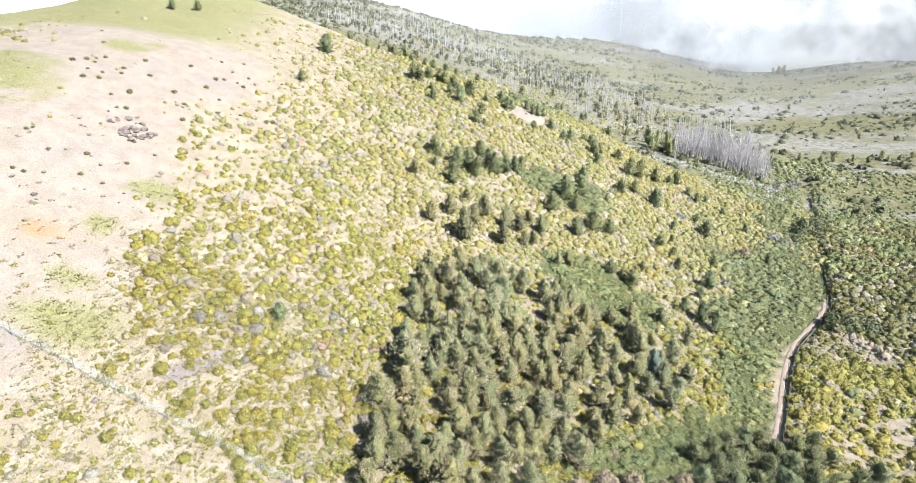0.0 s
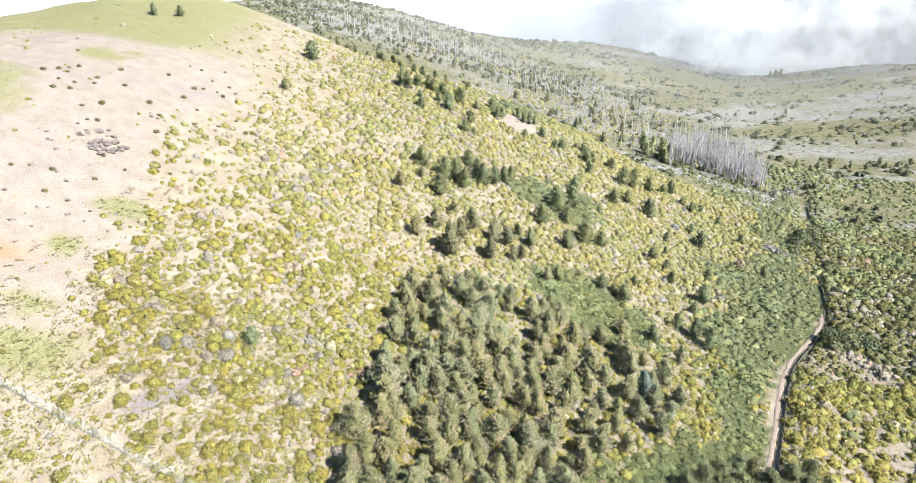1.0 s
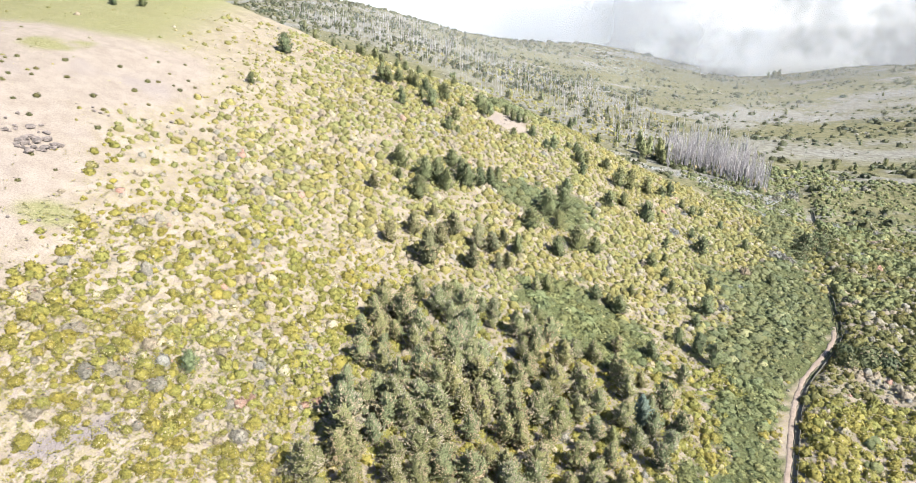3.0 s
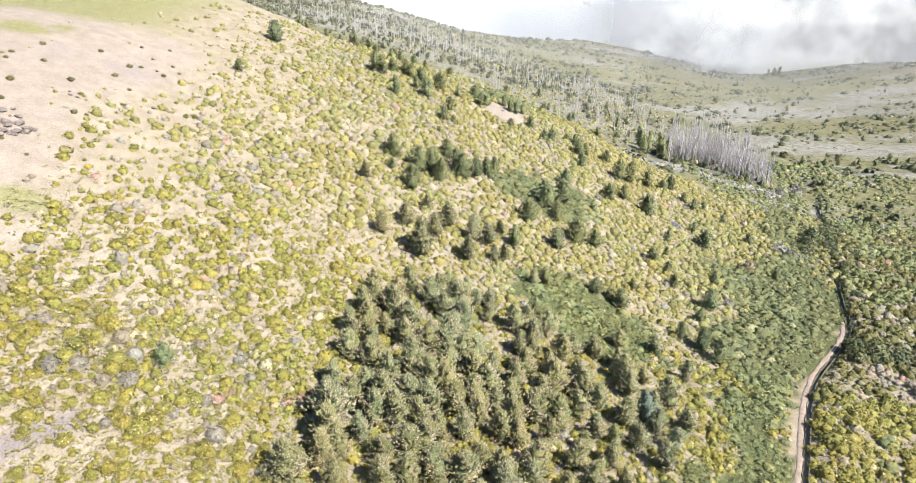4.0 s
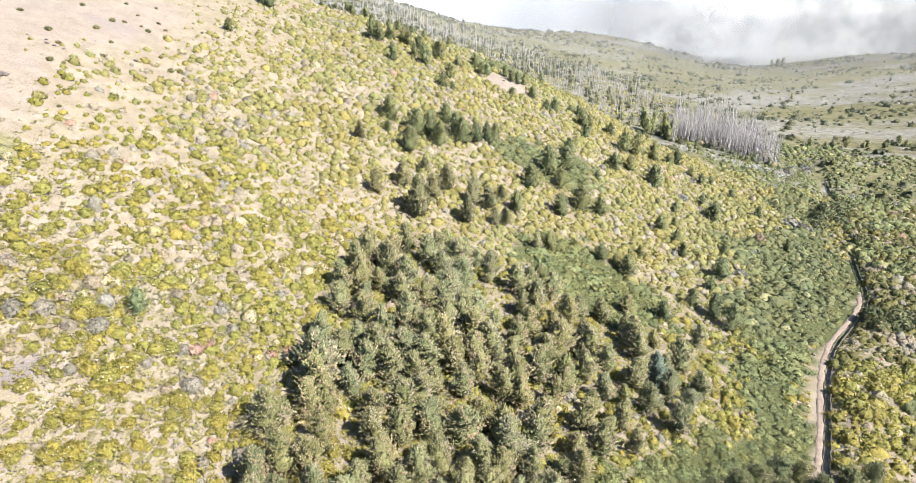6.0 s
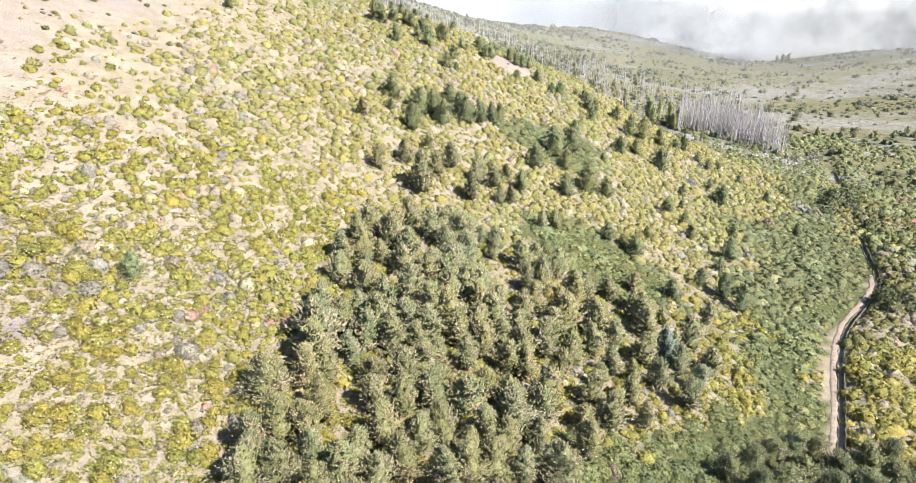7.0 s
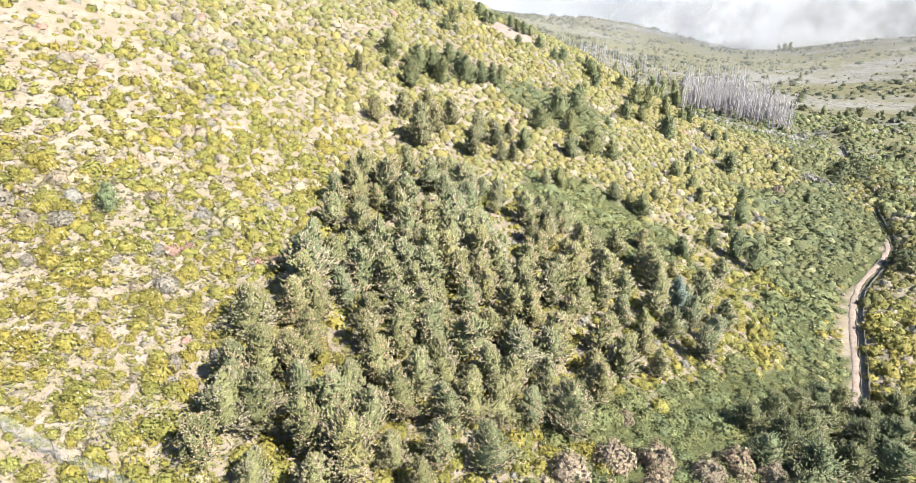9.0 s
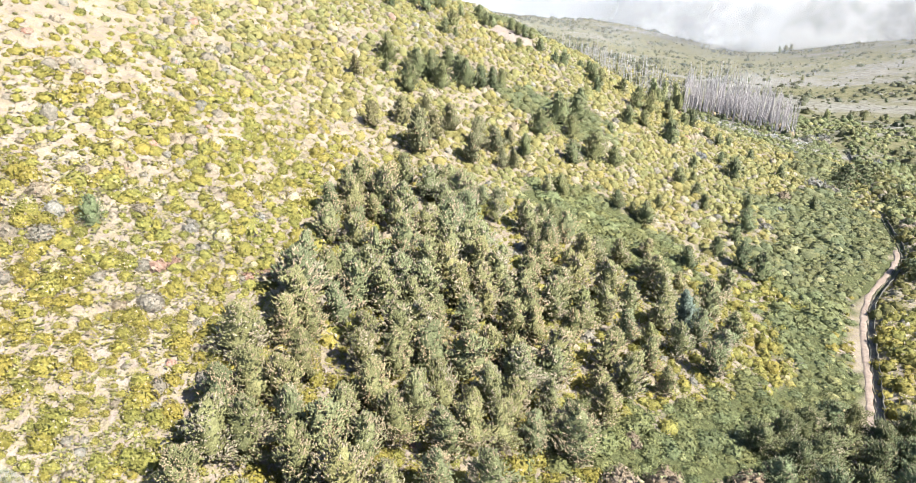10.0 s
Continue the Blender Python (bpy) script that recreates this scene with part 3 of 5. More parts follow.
# ---------------------------------------------------------------- trees
def pine_shape(rng, height, wide, count, tuft, base=0.1, point=0.8, tan=0.0):
    """Trunk, lower limbs and crown of a pine: tiers of branches that bulge out, clad in upright brushes of needles."""
    bend = rng.normal(scale=0.02 * height, size=2)
    levels = np.linspace(0, 1, 6)
    spine = np.stack([bend[0] * levels ** 2, bend[1] * levels ** 2, levels * height * 0.94], 1)
    spine[0, 2] = -0.4
    trunk = tube(spine, 0.02 * height * (1 - 0.9 * levels) + 0.012, 6)
    ph = rng.uniform(0, 6.3, 6)
    tiers = rng.uniform(4.2, 5.6)

    def reach(az, s):
        form = np.minimum(1, 0.6 + 2.4 * s) * (1 - np.clip(s, 0, 1) ** 1.5) ** point
        lobes = 0.82 + 0.24 * np.sin(2 * az + ph[0] + 5 * s) + 0.16 * np.sin(5 * az + ph[1] - 13 * s) + 0.20 * np.cos(2 * np.pi * tiers * s + ph[2] + 1.4 * np.sin(az + ph[3]))
        return wide * form * lobes + 0.04

    def at(az, s, share):
        z = height * (base + (1 - base) * s)
        r = reach(az, s) * share
        lean = (z / height) ** 2
        return np.stack([bend[0] * lean + r * np.cos(az), bend[1] * lean + r * np.sin(az), z + 0.18 * r], -1)
    limbs, long_limbs = [], []
    for k in range(8):
        a, s = rng.uniform(0, 6.3), rng.uniform(0.0, 0.75)
        tip = at(np.array(a), np.array(s), 0.95)
        limb = tube([np.array([0, 0, tip[2] - 0.25 * reach(a, s) - 0.1]), tip], [0.016 + 0.004 * height, 0.01], 3)
        (long_limbs if k < 5 else limbs).append(limb)
    rings, sides = 8, 9
    gs, ga = np.meshgrid(np.linspace(0, 0.98, rings), np.linspace(0, 2 * np.pi, sides, endpoint=False), indexing="ij")
    hull = at(ga.ravel(), gs.ravel(), 0.66 * rng.uniform(0.75, 1.15, ga.size))
    quads = [(i * sides + k, i * sides + (k + 1) % sides, (i + 1) * sides + (k + 1) % sides, (i + 1) * sides + k) for i in range(rings - 1) for k in range(sides)]
    hull = (hull, np.array([q for a, b, c, e in quads for q in ((a, b, c), (a, c, e))]))
    # most brushes gather at the branch ends, the rest clothe the crown between them
    ends = 26
    end_s, end_az = 0.97 * rng.random(ends) ** 1.15, rng.uniform(0, 2 * np.pi, ends)
    out = rng.uniform(0.95, 1.30, ends)
    pick = rng.integers(0, ends, count)
    loose = rng.random(count) < 0.40
    s = np.where(loose, rng.random(count) ** 1.2, np.clip(end_s[pick] + rng.normal(scale=0.05, size=count), 0, 1))
    az = np.where(loose, rng.uniform(0, 2 * np.pi, count), end_az[pick] + rng.normal(scale=0.26, size=count) / (1.1 - 0.7 * s))
    share = np.where(loose, 0.98 - 0.28 * rng.random(count), out[pick] - 0.4 * rng.random(count) ** 1.5)
    c = at(az, s, share)
    d = np.stack([np.cos(az) * (0.75 - 0.35 * s), np.sin(az) * (0.75 - 0.35 * s), 0.55 + 0.6 * s], 1) + rng.normal(scale=0.28, size=(len(s), 3))
    withered = (np.sin(2 * az + ph[4] + 5 * s) + 0.9 * rng.normal(size=len(s)) + 2.4 * (1 - share) - 1.3 * s > 1.75 - 2.4 * tan) & (tan > 0)
    crowns = [joined([hull, plumes(rng, c[~withered], d[~withered], tuft)])]
    if withered.any():
        crowns.append(plumes(rng, c[withered], d[withered], tuft))
    return joined([trunk, *limbs]), long_limbs, crowns


def plumes(rng, c, d, tuft):
    """Upright brushes of needles: a slim three-sided cone each, with a loose spray beside it."""
    d = d / np.linalg.norm(d, axis=1, keepdims=True)
    k, ring = len(c), np.linspace(0, 2 * np.pi, 3, endpoint=False)
    a = np.cross(d, rng.normal(size=d.shape))
    a /= np.linalg.norm(a, axis=1, keepdims=True)
    b = np.cross(d, a)
    ln = tuft * rng.uniform(0.7, 1.3, (k, 1))
    wd = tuft * rng.uniform(0.26, 0.40, (k, 1))
    foot = [c - d * ln * 0.4 + wd * (np.cos(t) * a + np.sin(t) * b) for t in ring]
    body = np.stack([*foot, c + d * ln * 0.7], 1).reshape(-1, 3)
    faces = (np.array([(0, 1, 3), (1, 2, 3), (2, 0, 3)])[None] + 4 * np.arange(k)[:, None, None]).reshape(-1, 3)
    return joined([(body, faces), sprigs(c - d * ln * 0.2, d + rng.normal(scale=0.5, size=d.shape), tuft * 0.8, rng)])


def pine(name, label, category, group, shape, needles, wood=None):
    root = tagged(new(name), label, category, group)
    trunk, limbs, crowns = shape
    child("trunk", mesh_of("trunk", *trunk, wood or PINE_BARK, True), root)
    for part in limbs:
        child("branch", mesh_of("branch", *part, wood or PINE_BARK), root)
    child("crown", mesh_of("crown", *crowns[0], needles, True), root)
    if len(crowns) > 1:
        child("dead_foliage", mesh_of("dead_foliage", *crowns[1], DEAD_NEEDLES, True), root, "tan dry needles on inner branches")
    return root


def planted(kinds, spots, natural, rng):
    """Copies of the trees on the spots (x, y, height); natural is the height they were built with."""
    first = {}
    for x, y, h in spots:
        k = int(rng.integers(0, len(kinds)))
        s = h / natural[k]
        m = pose(x, y, float(ground(x, y)) - 0.05, rng.normal(scale=2.0), rng.normal(scale=2.0), rng.uniform(0, 360)) @ Matrix.Diagonal((s * rng.uniform(0.85, 1.25), s * rng.uniform(0.85, 1.25), s, 1))
        if k in first:
            copy_thing(kinds[k], m)
        first.setdefault(k, m)
    for k, m in first.items():
        kinds[k].matrix_basis = m
    for k in set(range(len(kinds))) - set(first):
        for ob in (*kinds[k].children_recursive, kinds[k]):
            bpy.data.objects.remove(ob)


TREES = np.random.default_rng(21)

# young pines on the upper slope, on the crest, on the spur and round the gully
CREST = [(-9.2, 140.6, 4.2), (-8.0, 140.6, 3.8), (-6.1, 143.0, 3.0), (-4.9, 132.7, 2.6), (-5.2, 136.4, 2.3), (-3.8, 143.8, 3.2), (-3.0, 142.5, 3.0), (-1.0, 142.4, 3.0),
         (-1.7, 138.5, 2.8), (0.4, 136.2, 3.9), (2.1, 140.9, 3.4), (2.8, 141.2, 3.8), (6.0, 141.1, 2.4), (9.3, 143.1, 3.0), (10.2, 140.8, 2.8), (11.4, 141.4, 2.6),
         (14.9, 144.8, 2.6), (15.9, 143.0, 2.6), (17.1, 143.5, 2.6), (18.4, 144.6, 2.3), (4.8, 132.3, 3.6), (3.4, 128.4, 2.8), (5.1, 127.6, 2.2), (15.5, 135.9, 1.9),
         (19.6, 139.8, 2.5), (21.7, 136.7, 2.3), (23.4, 137.9, 3.3)]
SPUR = [(27.1, 141.9, 2.2), (28.7, 142.4, 3.0), (28.6, 138.0, 3.8), (30.3, 139.8, 3.2), (28.6, 133.4, 3.3), (34.7, 141.4, 3.3), (36.2, 136.3, 5.1), (38.9, 137.9, 5.3),
        (43.1, 140.5, 4.5), (49.7, 146.0, 4.3), (47.1, 142.7, 3.2), (32.3, 125.8, 4.0), (35.6, 128.7, 3.6), (39.6, 126.6, 5.3), (50.7, 140.5, 3.0), (52.5, 139.3, 2.9),
        (54.9, 140.3, 2.7), (28.1, 119.2, 2.2), (26.7, 109.2, 3.7), (36.3, 110.7, 3.5), (38.1, 118.5, 2.2), (41.3, 119.5, 2.7), (48.5, 127.2, 2.7), (49.0, 122.3, 4.4),
        (57.4, 136.3, 2.4), (59.1, 127.8, 3.0), (38.1, 108.1, 2.8), (38.2, 104.8, 3.1)]
SLOPE = [(-3.9, 112.0, 4.0), (-6.9, 102.8, 3.0), (-3.9, 108.6, 2.0), (-0.9, 105.6, 4.2), (0.1, 111.1, 4.4), (1.8, 111.6, 4.6), (3.1, 110.2, 4.2), (4.1, 117.5, 3.4), (5.7, 114.5, 4.2), (6.5, 113.5, 4.4),
         (8.6, 115.1, 3.6), (10.2, 116.2, 3.8), (11.7, 118.2, 3.1), (1.3, 101.7, 3.0), (-1.1, 96.2, 3.7), (-4.1, 92.4, 3.2), (4.4, 100.6, 4.0), (2.5, 96.6, 3.6), (1.1, 90.7, 5.8), (7.6, 99.2, 4.2),
         (9.9, 99.5, 3.7), (11.7, 102.6, 2.6), (6.7, 93.5, 4.0), (16.5, 109.1, 4.2), (19.7, 114.9, 5.2), (22.7, 118.0, 4.4), (23.8, 123.2, 3.4), (21.3, 112.6, 3.6), (23.9, 108.7, 4.6), (20.2, 105.0, 3.8), (13.6, 101.2, 3.4), (10.5, 96.1, 2.8), (11.8, 97.2, 2.8)]
GULLY = [(46.0, 109.0, 2.5), (42.2, 100.2, 3.7), (27.7, 95.4, 3.2), (30.5, 100.3, 2.1), (24.4, 96.7, 2.7), (26.3, 96.5, 1.9), (21.0, 96.9, 1.9), (39.6, 114.1, 1.8), (66.4, 136.6, 2.1), (58.3, 114.3, 2.2),
         (35.0, 90.6, 3.0), (39.4, 96.4, 2.5), (37.2, 89.0, 3.9), (38.6, 86.5, 3.8), (29.7, 85.3, 3.2), (14.7, 85.3, 3.4), (17.2, 94.3, 3.2), (4.7, 85.4, 2.8), (-26.1, 138.6, 4.2), (-27.0, 118.2, 2.2), (-55.2, 138.1, 2.6), (-51, 140, 2.4), (-18.7, 61.4, 2.4)]
young = []
for k in range(5):
    young.append(pine("pine_tree", "young dark-green pine standing alone among yellow heath bushes", "pine tree", "young pines on the slope",
                      pine_shape(TREES, 4.0, TREES.uniform(1.35, 1.65), 480, 0.30, 0.03, 0.55), NEEDLES))
planted(young, [(x, y, 0.86 * h) for x, y, h in SLOPE + GULLY if x > 12 or y > 104 or (x, y, h) in GULLY], [4.0] * 5, TREES)
young = []
for k in range(3):
    young.append(pine("pine_tree", "young pine with browned olive needles among heath bushes", "pine tree", "browned pines on the slope",
                      pine_shape(TREES, 4.0, TREES.uniform(1.3, 1.6), 520, 0.29, 0.08, 0.65, 0.35), BROWNED_NEEDLES))
planted(young, [(x, y, 0.9 * h) for x, y, h in SLOPE if x <= 12 and y <= 104] + [(9.3, 84.2, 3.0), (-1.9, 77.9, 3.2)], [4.0] * 3, TREES)
young = []
for k in range(4):
    young.append(pine("pine_tree", "young dark-green pine on the crest among heath bushes", "pine tree", "young pines on the crest",
                      pine_shape(TREES, 4.0, TREES.uniform(1.4, 1.75), 240, 0.42, 0.03, 0.55), NEEDLES))
RIDGE = [(-24.2, 157.2, 2.6), (-20.3, 156.4, 2.4), (-17.6, 155.6, 2.2), (-15.2, 155.4, 2.8), (-14.2, 154.6, 3.0), (-11.6, 154.0, 3.4), (-10.2, 153.2, 2.6), (-7.2, 153.6, 2.4), (-5.4, 153.2, 2.8), (-2.8, 153.0, 2.6), (-0.4, 152.4, 2.2), (4.4, 152.6, 2.4)]
planted(young, [(x, y, 0.72 * h) for x, y, h in RIDGE] + [(x, y, 0.85 * h) for x, y, h in CREST] + [(x, y, 0.78 * h) for x, y, h in SPUR], [4.0] * 4, TREES)

# the grove of older pines: those that stand clear of the others, then the thicket between them
OLD_PINES = [(-3.7, 80.6, 2.7), (-1.4, 79.7, 3.1), (2.4, 82.0, 3.4), (-3.6, 73.6, 3.3), (-2.9, 68.7, 3.4), (-2.1, 74.2, 2.8), (0.1, 73.0, 3.7), (0.7, 70.0, 3.7), (-5.7, 64.7, 3.1), (-5.5, 60.3, 4.1),
             (-2.0, 61.8, 3.7), (-0.3, 62.3, 3.7), (0.8, 65.6, 3.4), (2.6, 68.5, 3.6), (4.1, 68.6, 3.7), (4.9, 77.1, 3.6), (7.2, 74.4, 3.6), (6.5, 86.2, 2.2), (8.5, 70.3, 3.7), (12.2, 78.0, 3.1),
             (13.7, 78.1, 3.0), (15.4, 93.2, 2.4), (16.2, 83.2, 3.3), (17.1, 78.6, 3.4), (11.4, 72.3, 3.4), (15.4, 72.8, 3.7), (5.1, 65.7, 3.7), (-7.7, 54.4, 3.5), (-5.4, 56.0, 3.5), (-4.3, 57.0, 3.1)]
OLD_PINES += [(-2.8, 59.3, 3.1), (-7.6, 49.8, 3.5), (-6.3, 51.4, 3.5), (-4.6, 51.5, 3.5), (-0.7, 55.3, 3.3), (1.0, 56.1, 3.3), (-0.0, 52.7, 3.5), (1.0, 59.3, 3.1), (2.3, 60.6, 3.1), (3.2, 57.2, 3.5),
              (-7.3, 47.1, 3.5), (-5.8, 47.7, 3.5), (-3.8, 49.3, 3.5), (-2.2, 48.9, 3.5), (-1.3, 50.6, 3.5), (1.2, 50.7, 3.5), (2.6, 52.6, 3.5), (4.1, 53.8, 3.5), (5.8, 63.0, 3.1), (9.2, 64.0, 3.1),
              (7.1, 59.4, 3.3), (10.8, 63.5, 3.1), (13.9, 64.8, 3.1), (8.8, 58.9, 3.3), (12.1, 60.7, 3.3), (11.4, 58.3, 3.3), (5.7, 57.6, 3.4), (6.9, 54.7, 3.5), (8.5, 54.4, 3.3), (10.6, 55.2, 3.1)]
OLD_PINES += [(16.1, 62.2, 3.3), (18.6, 67.0, 2.9), (19.6, 63.3, 3.1), (22.8, 66.6, 3.0), (5.6, 51.2, 3.5), (7.6, 52.1, 3.1), (9.5, 52.3, 2.9), (4.2, 50.2, 3.5), (19.6, 71.3, 3.0), (23.9, 75.2, 3.1),
              (28.6, 75.0, 3.7), (32.4, 81.1, 3.0), (25.4, 69.1, 3.1), (29.2, 71.0, 3.1), (25.0, 85.0, 2.2), (18.3, 76.2, 2.6)]
CLEARINGS = [(9.4, 49.0, 2.8), (-2.9, 59.0, 2.2), (-4.0, 56.0, 2.0), (-2.5, 62.0, 1.8), (1.8, 67.0, 1.9), (2.7, 69.8, 1.6), (-1.1, 70.6, 1.6), (1.8, 78.2, 2.4), (9.4, 78.2, 2.6), (21.0, 78.0, 2.4), (22.0, 74.5, 2.0), (21.3, 71.3, 1.8), (22.0, 63.5, 2.2), (12.6, 56.3, 1.6), (24.7, 70.9, 2.4)]
grove = list(OLD_PINES)
for _ in range(6000):
    a, b = TREES.uniform(-10, 32), TREES.uniform(41, 86)
    if inside(GROVE, a, b) and all(math.hypot(a - x, b - y) > 1.6 + 0.9 * float(vnoise(a, b, 4.0)) for x, y, _h in grove) and all(math.hypot(a - x, b - y) > r for x, y, r in CLEARINGS):
        grove.append((float(a), float(b), float(TREES.uniform(2.3, 4.2))))
for near, count, tuft, kinds in ((True, 1350, 0.225, 6), (False, 560, 0.34, 6)):
    older = []
    for k in range(kinds):
        older.append(pine("pine_tree", "grey-green pine with browned inner branches in a dense grove", "pine tree", "pines of the grove",
                          pine_shape(TREES, 5.0, TREES.uniform(1.4, 1.95), count, tuft, 0.10, 0.52, TREES.uniform(0.6, 1.0)), GROVE_NEEDLES))
    planted(older, [(p[0], p[1], 1.06 * p[2]) for p in grove if (p[1] < 57.5) == near], [5.0] * kinds, TREES)
planted([pine("pine_tree", "fresh green young pine between older grey pines", "pine tree", "green pines in the grove", pine_shape(TREES, 3.0, 1.0, 420, 0.24, 0.03, 0.7), HEATH_GREEN)],
        [(4.6, 85.2, 3.0), (14.9, 86.5, 2.8), (4.4, 72.6, 3.0), (15.2, 68.2, 3.4), (-1.9, 74.6, 2.6), (20.4, 66.6, 2.4)], [3.0], TREES)
planted([pine("spruce_tree", "small blue-green spruce beside the pine grove", "spruce tree", "", pine_shape(TREES, 4.8, 1.4, 700, 0.30, 0.03, 0.8), BLUE_NEEDLES)], [(24.7, 70.9, 4.0)], [4.8], TREES)

# dark pines at the foot of the slope by the path
dark = [pine("pine_tree", "dark-green pine at the foot of the slope near the path", "pine tree", "dark pines by the path",
             pine_shape(TREES, 5.0, TREES.uniform(2.1, 2.6), 1250, 0.30, 0.05, 0.40, 0.3), NEEDLES) for _ in range(3)]
DARK_SPOTS = [(25.3, 56.2, 4.0), (27.5, 57.5, 4.2), (29.8, 58.8, 4.4), (32.3, 60.2, 4.6), (34.0, 60.3, 4.4), (35.6, 58.8, 4.4), (37.9, 59.4, 4.4), (40.4, 60.2, 4.2), (27.2, 54.6, 4.4), (29.2, 55.4, 4.8), (31.6, 57.0, 4.6), (33.4, 56.0, 5.0),
              (36.0, 56.2, 4.8), (38.4, 56.6, 4.8), (41.0, 57.4, 4.4), (25, 52.6, 4.2), (28, 51.8, 5), (31, 53.2, 5), (34, 53, 5), (37, 53.6, 5), (40, 54, 4.6), (43, 55, 4.6), (26, 49, 5), (30, 49.4, 5), (34, 49.6, 5), (38, 50, 5), (42, 51, 5), (46, 56.5, 4.5)]
planted(dark, [(x, y, 0.6 * h) for x, y, h in DARK_SPOTS], [5.0] * 3, TREES)


# ---------------------------------------------------------------- burnt forest
def snag_shape(rng, height):
    lean = rng.normal(scale=0.03 * height, size=2)
    s = np.linspace(0, 1, 5)
    trunk = tube(np.stack([lean[0] * s ** 1.5, lean[1] * s ** 1.5, -0.5 + s * (height + 0.5)], 1), 0.14 * (1 - 0.8 * s) + 0.025, 5)
    limbs = []
    for _ in range(6):
        t = rng.uniform(0.35, 0.97)
        a, r = rng.uniform(0, 6.3), rng.uniform(0.6, 1.8) * (1.2 - t)
        root = np.array([lean[0] * t ** 1.5, lean[1] * t ** 1.5, t * height])
        limbs.append(tube([root, root + np.array([np.cos(a) * r, np.sin(a) * r, r * 0.7])], [0.06, 0.02], 3))
    return trunk, limbs


SNAGS = np.random.default_rng(5)
snags = []
for k in range(6):
    h = 11.0
    t, br = snag_shape(SNAGS, h)
    root = tagged(new("dead_tree"), "tall bleached dead tree in a burnt stand", "dead tree", "burnt trees")
    child("trunk", mesh_of("trunk", *t, DEAD_BARK, True), root)
    for part in br:
        child("branch", mesh_of("branch", *part, DEAD_BARK), root)
    fine = []
    for _ in range(18):
        z, a, r = SNAGS.uniform(0.45, 0.98) * h, SNAGS.uniform(0, 6.3), SNAGS.uniform(0.4, 1.1)
        fine.append(tube([(0, 0, z), (r * math.cos(a), r * math.sin(a), z + 0.9 * r)], [0.03, 0.012], 3))
    child("crown", mesh_of("crown", *joined(fine), PALE_BARK), root, "fine bleached twigs")
    snags.append(root)
STAND = [(63, 190), (66, 195), (74, 189), (81, 177.5), (84.5, 174), (89, 188), (88, 205), (78, 214), (68, 210)]
sx, sy = spread(60, 100, 172, 218, 1.2, SNAGS)
keep = inside(STAND, sx, sy)
sx, sy = sx[keep], sy[keep]
rank = np.argsort(np.hypot(sx - 60, sy - 150))
planted(snags, [(float(sx[k]), float(sy[k]), float(SNAGS.uniform(5.0, 9.0))) for k in rank[:280]], [11.0] * 6, SNAGS)
back_x, back_y = sx[rank[280:]], sy[rank[280:]]
sx, sy = spread(-80, 95, 195, 420, 3.3, SNAGS)
keep = ragged(FAR_STAND, sx, sy, 8, 20) & (0.7 * vnoise(sx, sy, 18) + 0.3 * vnoise(sx, sy, 5) > 0.44 + 0.06 * ramp01(sy, 280, 380)) & (SNAGS.random(len(sx)) < 0.7)
stand = []
for k in range(5):
    t, b = snag_shape(SNAGS, 9.0)
    v, f = joined([t, *b])
    stand.append((v / 9.0, f))
v, f, tn = scatter(stand, np.append(sx[keep], back_x), np.append(sy[keep], back_y), np.append(2.2 + 4.8 * SNAGS.random(keep.sum()) ** 1.3, SNAGS.uniform(6.5, 11.0, len(back_x))), 0.2, rng=SNAGS)
tagged(new("burnt_forest", mesh_of("burnt_forest", v, f, PALE_BARK)), "thin pale burnt tree trunks across a far slope", "burnt forest", kind="stuff")


# ---------------------------------------------------------------- shrubs
HEATH_RNG = np.random.default_rng(11)
SHAPES = [bush_shape(HEATH_RNG, 40, 0.26, 0.85, 3, 8, 0.90) for _ in range(8)]
ROUND_SHAPES = [bush_shape(HEATH_RNG, 280, 0.15, 0.88, 4, 11, 0.87) for _ in range(6)]
FINE_SHAPES = [bush_shape(HEATH_RNG, 170, 0.175, 0.85, 3, 9, 0.86) for _ in range(8)]
MID_SHAPES = [bush_shape(HEATH_RNG, 9, 0.30, 0.85, 3, 7) for _ in range(8)]
TWIGGY_SHAPES = [bush_shape(HEATH_RNG, 26, 0.42, 0.8, 2, 6, 0.6) for _ in range(6)]
LOW_SHAPES = [facets(HEATH_RNG.normal(scale=0.6, size=(9, 3)) * (1, 1, 0.2) + (0, 0, 0.22), HEATH_RNG.normal(scale=0.3, size=(9, 3)) + (0, 0, 1), 0.55, HEATH_RNG) for _ in range(10)]
FAR_SHAPES = [bush_shape(HEATH_RNG, 7, 0.42, 0.8, 2, 5) for _ in range(6)]


